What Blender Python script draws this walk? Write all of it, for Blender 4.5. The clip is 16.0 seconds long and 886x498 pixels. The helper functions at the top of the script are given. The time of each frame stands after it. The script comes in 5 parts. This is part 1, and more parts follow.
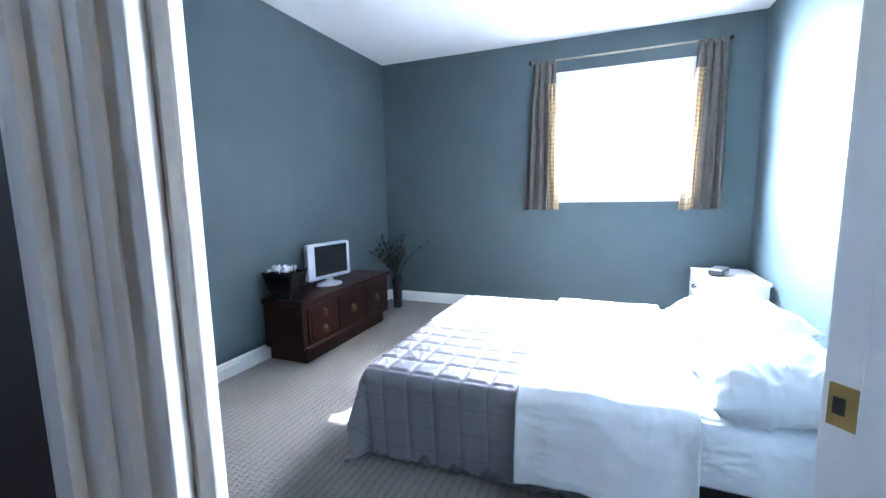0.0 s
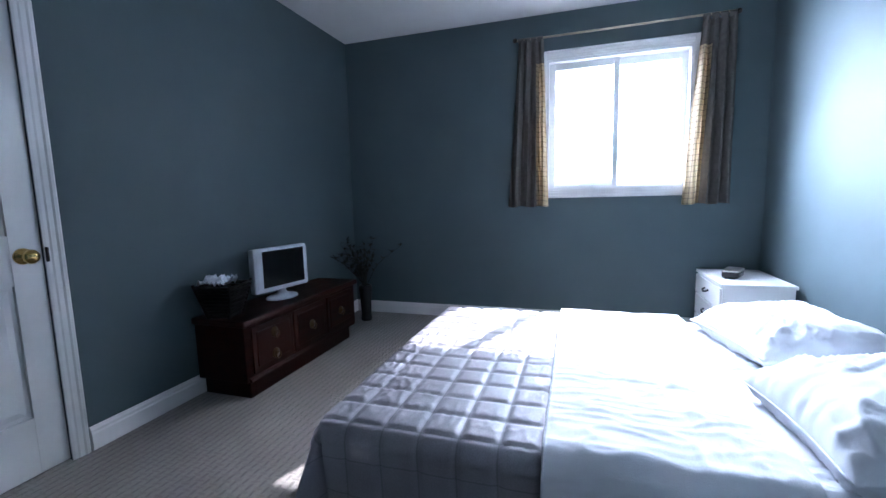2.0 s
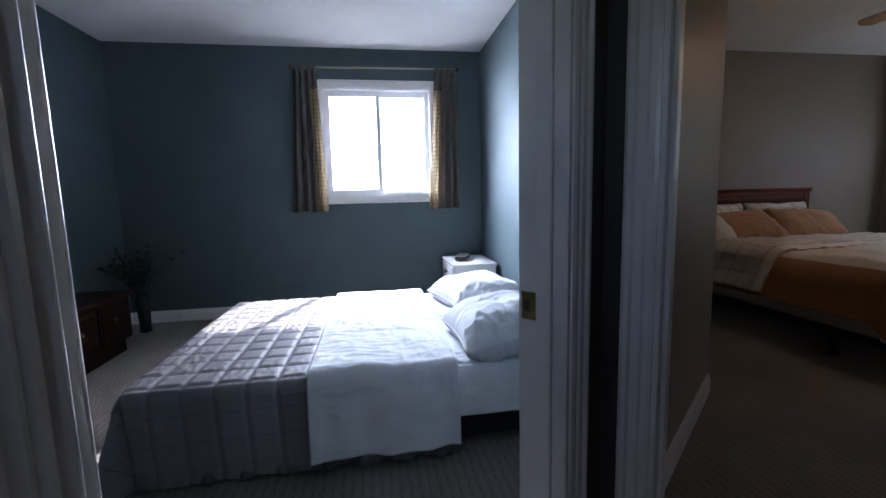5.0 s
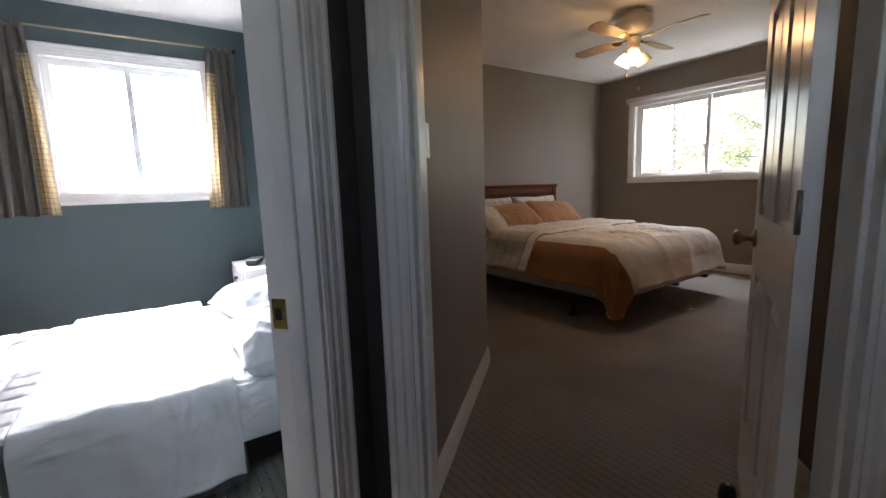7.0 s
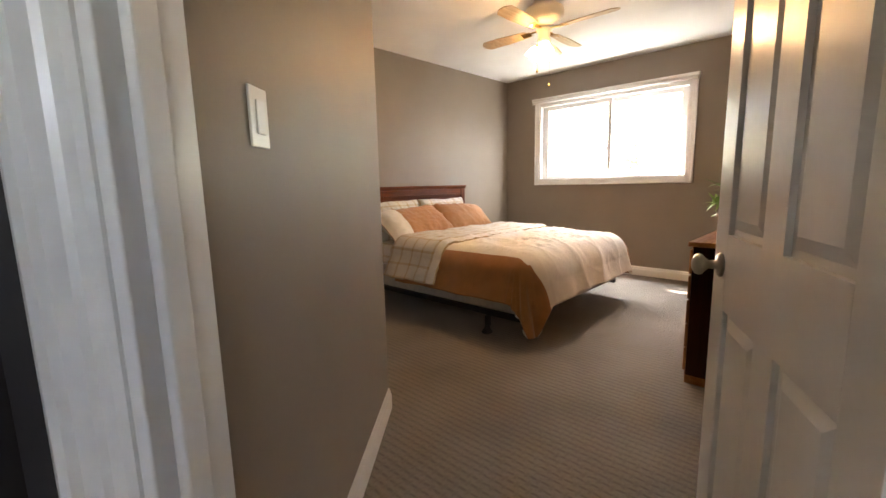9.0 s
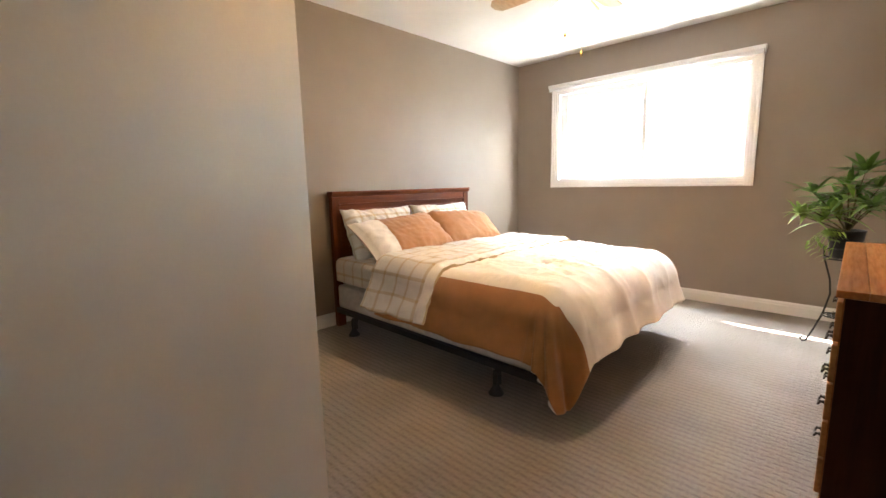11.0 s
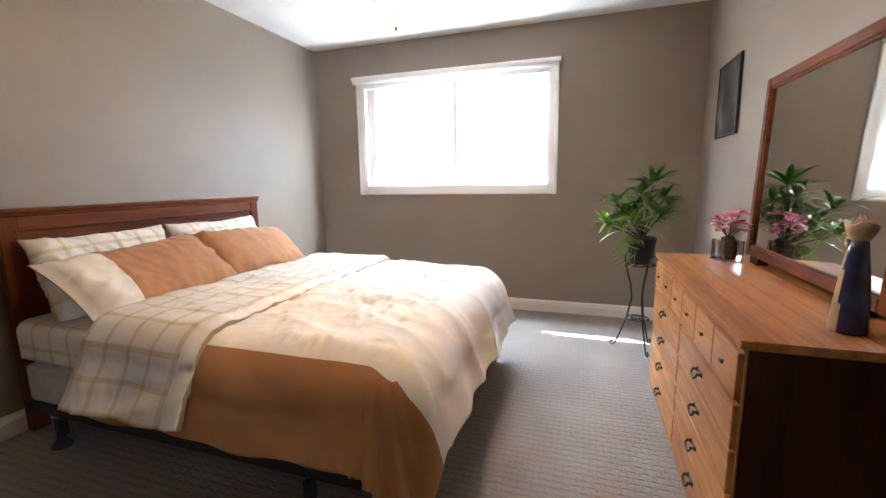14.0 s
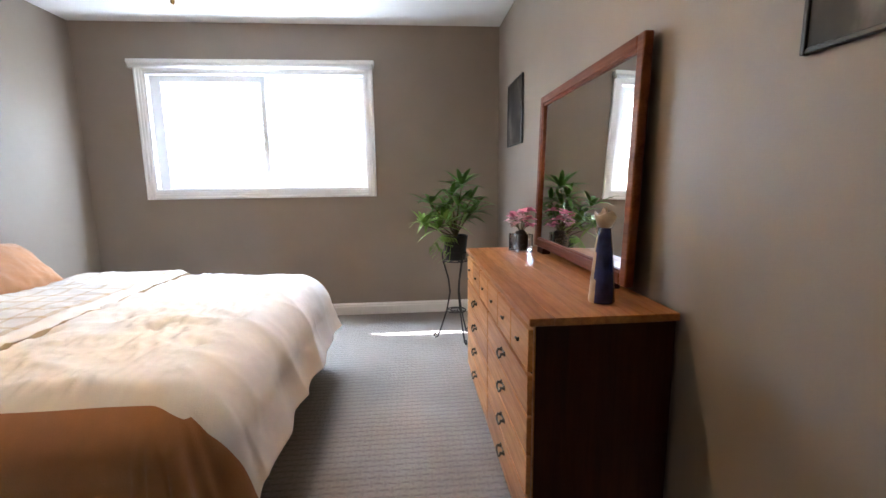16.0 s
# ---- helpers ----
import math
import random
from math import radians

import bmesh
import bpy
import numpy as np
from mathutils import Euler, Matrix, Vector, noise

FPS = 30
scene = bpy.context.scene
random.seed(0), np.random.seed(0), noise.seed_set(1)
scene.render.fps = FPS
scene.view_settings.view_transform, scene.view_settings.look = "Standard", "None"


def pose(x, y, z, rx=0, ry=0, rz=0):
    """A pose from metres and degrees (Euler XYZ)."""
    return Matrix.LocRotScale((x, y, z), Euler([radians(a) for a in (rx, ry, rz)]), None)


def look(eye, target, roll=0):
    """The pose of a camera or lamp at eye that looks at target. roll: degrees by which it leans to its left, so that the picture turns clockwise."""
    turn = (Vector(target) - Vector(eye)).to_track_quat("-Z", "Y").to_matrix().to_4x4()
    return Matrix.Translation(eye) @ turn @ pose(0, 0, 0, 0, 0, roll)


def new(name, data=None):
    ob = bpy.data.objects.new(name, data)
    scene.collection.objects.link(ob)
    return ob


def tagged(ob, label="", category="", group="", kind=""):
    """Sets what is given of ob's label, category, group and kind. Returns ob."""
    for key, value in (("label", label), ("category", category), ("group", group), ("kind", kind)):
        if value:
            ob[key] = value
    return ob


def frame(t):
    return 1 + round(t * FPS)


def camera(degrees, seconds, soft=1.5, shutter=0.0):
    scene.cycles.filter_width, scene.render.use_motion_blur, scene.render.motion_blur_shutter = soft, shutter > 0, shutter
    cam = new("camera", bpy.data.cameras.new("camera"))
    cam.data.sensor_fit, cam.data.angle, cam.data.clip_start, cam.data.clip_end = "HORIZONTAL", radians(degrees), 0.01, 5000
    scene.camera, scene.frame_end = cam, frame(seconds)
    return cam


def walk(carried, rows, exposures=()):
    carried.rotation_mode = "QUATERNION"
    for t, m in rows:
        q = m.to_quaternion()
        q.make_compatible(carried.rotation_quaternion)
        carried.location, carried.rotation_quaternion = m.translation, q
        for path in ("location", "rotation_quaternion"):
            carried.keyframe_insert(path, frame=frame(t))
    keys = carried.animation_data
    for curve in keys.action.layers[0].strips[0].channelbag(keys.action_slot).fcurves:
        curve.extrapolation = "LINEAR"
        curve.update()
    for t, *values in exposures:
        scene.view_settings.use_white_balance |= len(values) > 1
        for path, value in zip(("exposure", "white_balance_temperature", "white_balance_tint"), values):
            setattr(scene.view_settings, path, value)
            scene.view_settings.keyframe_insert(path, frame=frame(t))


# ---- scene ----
cam = camera(92.9, 16.0)
PATH = [
    (0, (0.203, 0.206, 1.187), (-0.535, 2.046, 0.926), -1.1),
    (0.4, (0.124, 0.355, 1.129), (-0.642, 2.187, 0.892), -1.2),
    (0.5, (0.082, 0.397, 1.136), (-0.674, 2.232, 0.894), -0.8),
    (1, (-0.004, 0.554, 1.136), (-0.795, 2.375, 0.894), -0.9),
    (1.5, (-0.066, 0.641, 1.114), (-0.817, 2.479, 0.873), -1.0),
    (2, (-0.035, 0.673, 1.108), (-0.638, 2.564, 0.866), -1.4),
    (2.5, (-0.037, 0.668, 1.089), (-0.411, 2.619, 0.854), -1.6),
    (2.8, (0.005, 0.657, 1.089), (-0.244, 2.627, 0.848), -1.4),
    (3, (-0.003, 0.621, 1.079), (-0.14, 2.603, 0.844), -1.9),
    (3.2, (0.004, 0.604, 1.071), (-0.049, 2.59, 0.84), -1.9),
    (5.5, (0.226, -0.019, 1.136), (0.686, 1.91, 0.875), -1.6),
    (6, (0.256, -0.023, 1.135), (0.933, 1.84, 0.863), -1.8),
    (6.5, (0.291, 0.009, 1.128), (1.186, 1.776, 0.851), -1.9),
    (7, (0.321, 0.066, 1.123), (1.43, 1.705, 0.836), -1.9),
    (7.5, (0.344, 0.095, 1.12), (1.63, 1.599, 0.828), -2.0),
    (8, (0.422, 0.163, 1.124), (1.831, 1.55, 0.819), -1.9),
    (10.3, (1.194, 0.824, 1.168), (2.629, 2.184, 0.864), -1.1),
    (11, (1.43, 1.008, 1.175), (2.842, 2.391, 0.868), -1.2),
    (11.5, (1.592, 1.199, 1.2), (3.002, 2.572, 0.888), -1.2),
    (12, (1.740, 1.294, 1.209), (3.155, 2.652, 0.893), -1.2),
    (12.5, (1.882, 1.343, 1.211), (3.422, 2.579, 0.896), -1.0),
    (13, (1.961, 1.376, 1.208), (3.628, 2.436, 0.895), -1.0),
    (13.5, (2.037, 1.373, 1.216), (3.81, 2.245, 0.904), -1.1),
    (14, (2.041, 1.423, 1.225), (3.914, 2.051, 0.909), -0.9),
    (14.5, (2.061, 1.429, 1.226), (3.997, 1.818, 0.91), -1.0),
    (15, (2.093, 1.422, 1.22), (4.063, 1.571, 0.904), -0.9),
    (15.5, (2.106, 1.402, 1.216), (4.08, 1.338, 0.901), -1.0),
    (16, (2.092, 1.37, 1.206), (4.063, 1.217, 0.9), -0.8),
]
EXPOSURES = [
    (0, 4.35, 5500, 13), (0.5, 3.5, 5500, 15), (1.0, 3.25, 5500, 15), (1.5, 2.95, 5500, 16), (2.5, 2.45, 5350, 18), (3.2, 2.2, 5400, 19),
    (5.5, 2.05, 5950, 18), (7.0, 3.15, 6800, 18), (7.5, 3.5, 7300, 18), (8, 3.95, 7900, 18),
    (10.5, 5.35, 7050, 14), (12.5, 5.5, 6600, 13), (14.5, 5.0, 5750, 12), (16, 4.95, 5600, 11),
]
walk(cam, [(t, look(eye, target, roll)) for t, eye, target, roll in PATH], EXPOSURES)
FAN_GLOW, FAN_WATTS = 1.5, 0.65

# ---- world, sun, large lights ----
SUN_WAY = Vector((0.46, 1.2, 1.0)).normalized()
world = bpy.data.worlds.new("sky")
scene.world = world
world.use_nodes = True
wn = world.node_tree.nodes
sky = wn.new("ShaderNodeTexSky")
sky.sky_type = "NISHITA"
sky.sun_disc = False
sky.sun_elevation = math.asin(SUN_WAY.z)
sky.sun_rotation = math.atan2(SUN_WAY.x, SUN_WAY.y)
wn["Background"].inputs["Strength"].default_value = 0.15
world.node_tree.links.new(sky.outputs[0], wn["Background"].inputs["Color"])


def lamp(name, kind, m, energy, color, **more):
    data = bpy.data.lights.new(name, kind)
    data.energy, data.color = energy, color
    for key, value in more.items():
        if key == "size":
            data.size = value
        elif key == "size_y":
            data.shape = "RECTANGLE"
            data.size_y = value
        elif key == "angle":
            data.angle = value
        elif key == "radius":
            data.shadow_soft_size = value
        elif key == "spread":
            data.spread = value
    ob = new(name, data)
    ob.matrix_world = m
    return ob


lamp("sun", "SUN", look(SUN_WAY * 30, (0, 0, 0)), 2.8, (1.0, 0.95, 0.88), angle=radians(0.5))
# sky lamps added outside: the whole blue window, above and below the wide one
def opening_fill(place, way, wide, high, watts, color, spread=180):
    z = -Vector(way).normalized()
    along = Vector((z.y, -z.x, 0)).normalized() if abs(z.z) < 0.9 else (Vector((1, 0, 0)) if way[0] == 0 else Vector((0, 1, 0)))
    m = Matrix((along, z.cross(along), z)).transposed().to_4x4()
    m.translation = Vector(place)
    lamp("opening_fill", "AREA", m, watts, color, size=wide, size_y=high, spread=radians(spread))


opening_fill((0.20, 4.85, 1.70), (0.50, -0.75, -0.55), 1.15, 1.15, 23.0, (0.80, 0.89, 1.0), 118)
opening_fill((6.28, 2.65, 2.32), (-1.0, 0, -0.9), 1.80, 0.22, 5.6, (0.84, 0.92, 1.0))
opening_fill((6.28, 2.65, 1.00), (-1.0, 0, 0.9), 1.80, 0.22, 1.3, (0.90, 0.95, 1.0))
# warm fill lamp added for the hall, in an opening that is never seen
opening_fill((-0.187, -1.062, 1.65), (0.76, 0.65, -0.05), 0.38, 0.58, 0.12, (1.0, 0.72, 0.46))


# ---- materials ----
def nodes_of(name):
    m = bpy.data.materials.new(name)
    m.use_nodes = True
    t = m.node_tree
    return m, t, t.nodes["Principled BSDF"]


def noise_tex(t, scale, detail=4, coord="Object", stretch=(1, 1, 1)):
    c = t.nodes.new("ShaderNodeTexCoord")
    mp = t.nodes.new("ShaderNodeMapping")
    mp.inputs["Scale"].default_value = stretch
    t.links.new(c.outputs[coord], mp.inputs["Vector"])
    n = t.nodes.new("ShaderNodeTexNoise")
    n.inputs["Scale"].default_value = scale
    n.inputs["Detail"].default_value = detail
    t.links.new(mp.outputs[0], n.inputs["Vector"])
    return n


def ramp(t, fac, stops):
    r = t.nodes.new("ShaderNodeValToRGB")
    el = r.color_ramp.elements
    while len(el) < len(stops):
        el.new(0.5)
    for e, (p, c) in zip(el, stops):
        e.position, e.color = p, (*c, 1)
    t.links.new(fac, r.inputs[0])
    return r.outputs[0]


def mix(t, a, b, fac, mode="MIX"):
    m = t.nodes.new("ShaderNodeMix")
    m.data_type, m.blend_type = "RGBA", mode
    for slot, v in ((6, a), (7, b)):
        if isinstance(v, tuple):
            m.inputs[slot].default_value = (*v, 1)
        else:
            t.links.new(v, m.inputs[slot])
    if isinstance(fac, float):
        m.inputs[0].default_value = fac
    else:
        t.links.new(fac, m.inputs[0])
    return m.outputs[2]


def bump(t, b, height, strength, distance=0.01):
    n = t.nodes.new("ShaderNodeBump")
    n.inputs["Strength"].default_value = strength
    n.inputs["Distance"].default_value = distance
    t.links.new(height, n.inputs["Height"])
    t.links.new(n.outputs[0], b.inputs["Normal"])


def shade(c, k):
    return tuple(min(1.0, v * k) for v in c)


def plain(name, color, rough=0.6, metal=0.0, var=0.12, scale=6, grain=120, relief=0.1, coat=0.0, sheen=0.0, coord="Object"):
    """Paint, cloth, metal: a colour that varies at two scales, and a fine relief."""
    m, t, b = nodes_of(name)
    big = noise_tex(t, scale, 3, coord)
    fine = noise_tex(t, grain, 3, coord)
    c1 = ramp(t, big.outputs[0], [(0.3, shade(color, 1 - var)), (0.7, shade(color, 1 + var * 0.6))])
    c2 = ramp(t, fine.outputs[0], [(0.3, shade((1, 1, 1), 1 - var * 0.5)), (0.7, (1, 1, 1))])
    t.links.new(mix(t, c1, c2, 1.0, "MULTIPLY"), b.inputs["Base Color"])
    b.inputs["Roughness"].default_value = rough
    b.inputs["Metallic"].default_value = metal
    b.inputs["Coat Weight"].default_value = coat
    b.inputs["Sheen Weight"].default_value = sheen
    if relief:
        bump(t, b, fine.outputs[0], relief, 0.004)
    return m


def wood(name, dark, light, rough=0.35, axis=0, coat=0.2, fine=1.0):
    """Varnished wood with its grain along the given axis."""
    m, t, b = nodes_of(name)
    stretch = [9.0, 9.0, 9.0]
    stretch[axis] = 0.7
    n = noise_tex(t, 2.2 * fine, 5, "Object", tuple(stretch))
    n.inputs["Distortion"].default_value = 0.6
    f = noise_tex(t, 30 * fine, 3, "Object", tuple(s / 3 for s in stretch))
    info = t.nodes.new("ShaderNodeObjectInfo")
    n.noise_dimensions = "4D"
    many = t.nodes.new("ShaderNodeMath")
    many.operation = "MULTIPLY"
    many.inputs[1].default_value = 40.0
    t.links.new(info.outputs["Random"], many.inputs[0])
    t.links.new(many.outputs[0], n.inputs["W"])
    c = ramp(t, n.outputs[0], [(0.28, dark), (0.5, shade(light, 0.8)), (0.72, light)])
    c = mix(t, c, ramp(t, info.outputs["Random"], [(0.0, (0.74, 0.70, 0.66)), (1.0, (1, 1, 1))]), 1.0, "MULTIPLY")
    g = ramp(t, f.outputs[0], [(0.3, (0.72, 0.68, 0.64)), (0.6, (1, 1, 1))])
    t.links.new(mix(t, c, g, 0.7, "MULTIPLY"), b.inputs["Base Color"])
    r = ramp(t, f.outputs[0], [(0.3, (rough + 0.12,) * 3), (0.7, (rough,) * 3)])
    t.links.new(r, b.inputs["Roughness"])
    b.inputs["Specular IOR Level"].default_value = 0.3
    b.inputs["Coat Weight"].default_value = coat
    b.inputs["Coat Roughness"].default_value = 0.25
    bump(t, b, f.outputs[0], 0.08, 0.003)
    return m


def carpet_mat():
    """Low loop pile in short raised dashes, row by row."""
    m, t, b = nodes_of("loop carpet")
    c = t.nodes.new("ShaderNodeTexCoord")
    wob = noise_tex(t, 16, 2)
    add = t.nodes.new("ShaderNodeVectorMath")
    add.operation = "MULTIPLY_ADD"
    t.links.new(wob.outputs["Color"], add.inputs[0])
    add.inputs[1].default_value = (0.020, 0.024, 0)
    t.links.new(c.outputs["Object"], add.inputs[2])
    sep = t.nodes.new("ShaderNodeSeparateXYZ")
    t.links.new(add.outputs[0], sep.inputs[0])

    def calc(op, a, b=0.0):
        n = t.nodes.new("ShaderNodeMath")
        n.operation = op
        for slot, v in ((0, a), (1, b)):
            if isinstance(v, float):
                n.inputs[slot].default_value = v
            else:
                t.links.new(v, n.inputs[slot])
        return n.outputs[0]

    def band(v, inner, outer):
        """1 near the middle of a repeat, falling to 0."""
        n = t.nodes.new("ShaderNodeMapRange")
        n.interpolation_type = "SMOOTHSTEP"
        t.links.new(calc("ABSOLUTE", calc("SUBTRACT", v, 0.5)), n.inputs[0])
        n.inputs[1].default_value, n.inputs[2].default_value = inner, outer
        n.inputs[3].default_value, n.inputs[4].default_value = 1.0, 0.0
        return n.outputs[0]

    across = calc("DIVIDE", sep.outputs[0], 0.038)
    shift = calc("MULTIPLY", calc("MODULO", calc("ABSOLUTE", calc("FLOOR", across)), 2.0), 0.5)
    along = calc("ADD", calc("DIVIDE", sep.outputs[1], 0.056), shift)
    dash = calc("MULTIPLY", band(calc("FRACT", across), 0.05, 0.22), band(calc("FRACT", along), 0.14, 0.40))
    side = calc("MULTIPLY", band(calc("FRACT", calc("ADD", along, 0.5)), 0.03, 0.16), 0.45)
    dash = calc("MAXIMUM", dash, side)
    rib = band(calc("FRACT", calc("ADD", across, 0.5)), 0.0, 0.5)
    loops = mix(t, (0.300, 0.268, 0.238), (0.345, 0.308, 0.272), rib)
    yarn = mix(t, loops, (0.150, 0.130, 0.114), calc("MULTIPLY", dash, 0.42))
    big = noise_tex(t, 1.7, 4)
    fine = noise_tex(t, 420, 3)
    c1 = ramp(t, big.outputs[0], [(0.32, (0.72, 0.71, 0.70)), (0.66, (1, 1, 1))])
    c2 = ramp(t, fine.outputs[0], [(0.3, (0.62, 0.62, 0.62)), (0.65, (1, 1, 1))])
    col = mix(t, mix(t, yarn, c1, 1.0, "MULTIPLY"), c2, 1.0, "MULTIPLY")
    t.links.new(col, b.inputs["Base Color"])
    b.inputs["Roughness"].default_value = 0.95
    b.inputs["Sheen Weight"].default_value = 0.15
    h = mix(t, mix(t, (1.0, 1.0, 1.0), (0.0, 0.0, 0.0), dash), c2, 0.4, "MULTIPLY")
    bump(t, b, h, 0.5, 0.006)
    return m


def plaid_mat(name, base, line, size, width, rough=0.85, through_light=0.0, weave=260):
    """Woven cloth with thin crossing lines, by the cloth's own UV in metres."""
    m, t, b = nodes_of(name)
    uv = t.nodes.new("ShaderNodeTexCoord")
    sep = t.nodes.new("ShaderNodeSeparateXYZ")
    t.links.new(uv.outputs["UV"], sep.inputs[0])
    lines = []
    for k in (0, 1):
        mul = t.nodes.new("ShaderNodeMath")
        mul.operation = "DIVIDE"
        t.links.new(sep.outputs[k], mul.inputs[0])
        mul.inputs[1].default_value = size
        fr = t.nodes.new("ShaderNodeMath")
        fr.operation = "FRACT"
        t.links.new(mul.outputs[0], fr.inputs[0])
        lt = t.nodes.new("ShaderNodeMath")
        lt.operation = "LESS_THAN"
        t.links.new(fr.outputs[0], lt.inputs[0])
        lt.inputs[1].default_value = width / size
        lines.append(lt.outputs[0])
    both = t.nodes.new("ShaderNodeMath")
    both.operation = "ADD"
    t.links.new(lines[0], both.inputs[0])
    t.links.new(lines[1], both.inputs[1])
    half = t.nodes.new("ShaderNodeMath")
    half.operation = "MULTIPLY"
    half.use_clamp = True
    t.links.new(both.outputs[0], half.inputs[0])
    half.inputs[1].default_value = 0.6
    fine = noise_tex(t, weave, 2)
    big = noise_tex(t, 5, 3)
    c = mix(t, base, line, half.outputs[0])
    c = mix(t, c, ramp(t, fine.outputs[0], [(0.3, (0.82, 0.82, 0.82)), (0.7, (1, 1, 1))]), 1.0, "MULTIPLY")
    c = mix(t, c, ramp(t, big.outputs[0], [(0.3, (0.88, 0.88, 0.88)), (0.7, (1, 1, 1))]), 1.0, "MULTIPLY")
    t.links.new(c, b.inputs["Base Color"])
    b.inputs["Roughness"].default_value = rough
    bump(t, b, fine.outputs[0], 0.15, 0.003)
    if through_light:
        tr = t.nodes.new("ShaderNodeBsdfTranslucent")
        t.links.new(c, tr.inputs["Color"])
        ms = t.nodes.new("ShaderNodeMixShader")
        ms.inputs[0].default_value = through_light
        t.links.new(b.outputs[0], ms.inputs[1])
        t.links.new(tr.outputs[0], ms.inputs[2])
        t.links.new(ms.outputs[0], t.nodes["Material Output"].inputs["Surface"])
    return m


def glass_mat(name, color=(1, 1, 1), rough=0.0, ior=1.45):
    m, t, b = nodes_of(name)
    b.inputs["Base Color"].default_value = (*color, 1)
    b.inputs["Transmission Weight"].default_value = 1.0
    b.inputs["Roughness"].default_value = rough
    b.inputs["IOR"].default_value = ior
    return m


SLATE = plain("slate blue wall paint", (0.088, 0.124, 0.133), 0.66, var=0.05, scale=2.5, grain=160, relief=0.05)
SLATE.node_tree.nodes["Principled BSDF"].inputs["Specular IOR Level"].default_value = 0.42
GREIGE = plain("greige wall paint", (0.280, 0.234, 0.190), 0.50, var=0.05, scale=2.5, grain=160, relief=0.05)
GREIGE.node_tree.nodes["Principled BSDF"].inputs["Specular IOR Level"].default_value = 0.34
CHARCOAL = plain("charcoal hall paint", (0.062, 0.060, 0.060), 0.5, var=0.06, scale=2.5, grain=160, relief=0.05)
CEIL = plain("white ceiling paint", (0.80, 0.80, 0.79), 0.9, var=0.04, scale=3, grain=90, relief=0.35)
TRIM = plain("white trim paint", (0.80, 0.79, 0.77), 0.28, var=0.04, scale=4, grain=60, relief=0.03)
VINYL = plain("white window vinyl", (0.82, 0.82, 0.82), 0.3, var=0.03, relief=0.02)
CARPET = carpet_mat()
GLASS = glass_mat("window glass")
CLEAR = glass_mat("clear glass", (0.96, 0.98, 0.98))
BRASS = plain("polished brass", (0.72, 0.50, 0.18), 0.22, 1.0, var=0.1, grain=60, relief=0.02)
BRONZE = plain("dark bronze", (0.06, 0.05, 0.04), 0.4, 0.8, var=0.2, grain=80, relief=0.05)
NICKEL = plain("brushed nickel", (0.45, 0.42, 0.38), 0.3, 1.0, var=0.08, grain=80, relief=0.03)
BLACK_IRON = plain("black iron", (0.010, 0.010, 0.011), 0.55, 0.0, var=0.2, grain=90, relief=0.1)
BLACK_PLASTIC = plain("black plastic", (0.012, 0.012, 0.013), 0.35, var=0.2, relief=0.04)
SILVER_PLASTIC = plain("silver plastic", (0.52, 0.55, 0.60), 0.35, 0.2, var=0.06, relief=0.03)
SCREEN = plain("dark glossy screen", (0.006, 0.006, 0.007), 0.12, var=0.1, relief=0.0)
SHEET = plain("white cotton sheet", (0.85, 0.86, 0.89), 0.85, var=0.05, scale=8, grain=300, relief=0.15, sheen=0.2)
PILLOW = plain("white cotton pillowcase", (0.85, 0.86, 0.89), 0.85, var=0.04, scale=8, grain=300, relief=0.15, sheen=0.2)
QUILT = plaid_mat("grey quilted microfibre", (0.32, 0.306, 0.332), (0.18, 0.18, 0.198), 0.118, 0.005, 0.6)
quilt_shader = QUILT.node_tree.nodes["Principled BSDF"]
quilt_shader.inputs["Roughness"].default_value, quilt_shader.inputs["Specular IOR Level"].default_value = 0.60, 0.6
SKIRT = plain("grey quilted bedskirt", (0.20, 0.195, 0.21), 0.75, var=0.12, scale=12, grain=260, relief=0.2)
BOXSPRING = plain("grey box spring fabric", (0.56, 0.54, 0.51), 0.85, var=0.12, scale=25, grain=260, relief=0.25)
CREAM = plain("cream faux suede", (0.80, 0.75, 0.67), 0.85, var=0.06, scale=10, grain=240, relief=0.2, sheen=0.2)
RUST = plain("rust faux suede", (0.40, 0.172, 0.052), 0.85, var=0.12, scale=10, grain=240, relief=0.2, sheen=0.25)
PLAID = plaid_mat("cream plaid cotton", (0.78, 0.735, 0.66), (0.60, 0.45, 0.26), 0.125, 0.020)
# curtain cloth in two colours: sunlit by the glass, unlit taupe farther out
CURTAIN = plaid_mat("beige plaid curtain, sunlit tone", (0.52, 0.41, 0.25), (0.13, 0.105, 0.08), 0.040, 0.006, 0.9, 0.55, 300)
CURTAIN_UNLIT = plain("taupe curtain, unlit tone", (0.135, 0.123, 0.108), 0.9, var=0.15, scale=30, grain=300, relief=0.2)
HONEY = wood("honey maple", (0.30, 0.092, 0.020), (0.54, 0.215, 0.056), 0.30, 0, 0.08)
HONEY_FRONT = wood("pale honey maple front", (0.40, 0.150, 0.040), (0.66, 0.310, 0.105), 0.34, 0, 0.05)
# the dresser's ends: the same maple, with their shade put into the colour
HONEY_SHADED = wood("honey maple end, shade in colour", (0.026, 0.0046, 0.0012), (0.062, 0.0125, 0.0030), 0.45, 2, 0.0)
HONEY_SHADED.node_tree.nodes["Principled BSDF"].inputs["Specular IOR Level"].default_value = 0.12
CHERRY = wood("red cherry", (0.088, 0.017, 0.003), (0.21, 0.050, 0.008), 0.36, 0, 0.0)
CHERRY_Z = wood("red cherry upright", (0.070, 0.014, 0.003), (0.17, 0.040, 0.007), 0.36, 2, 0.0)
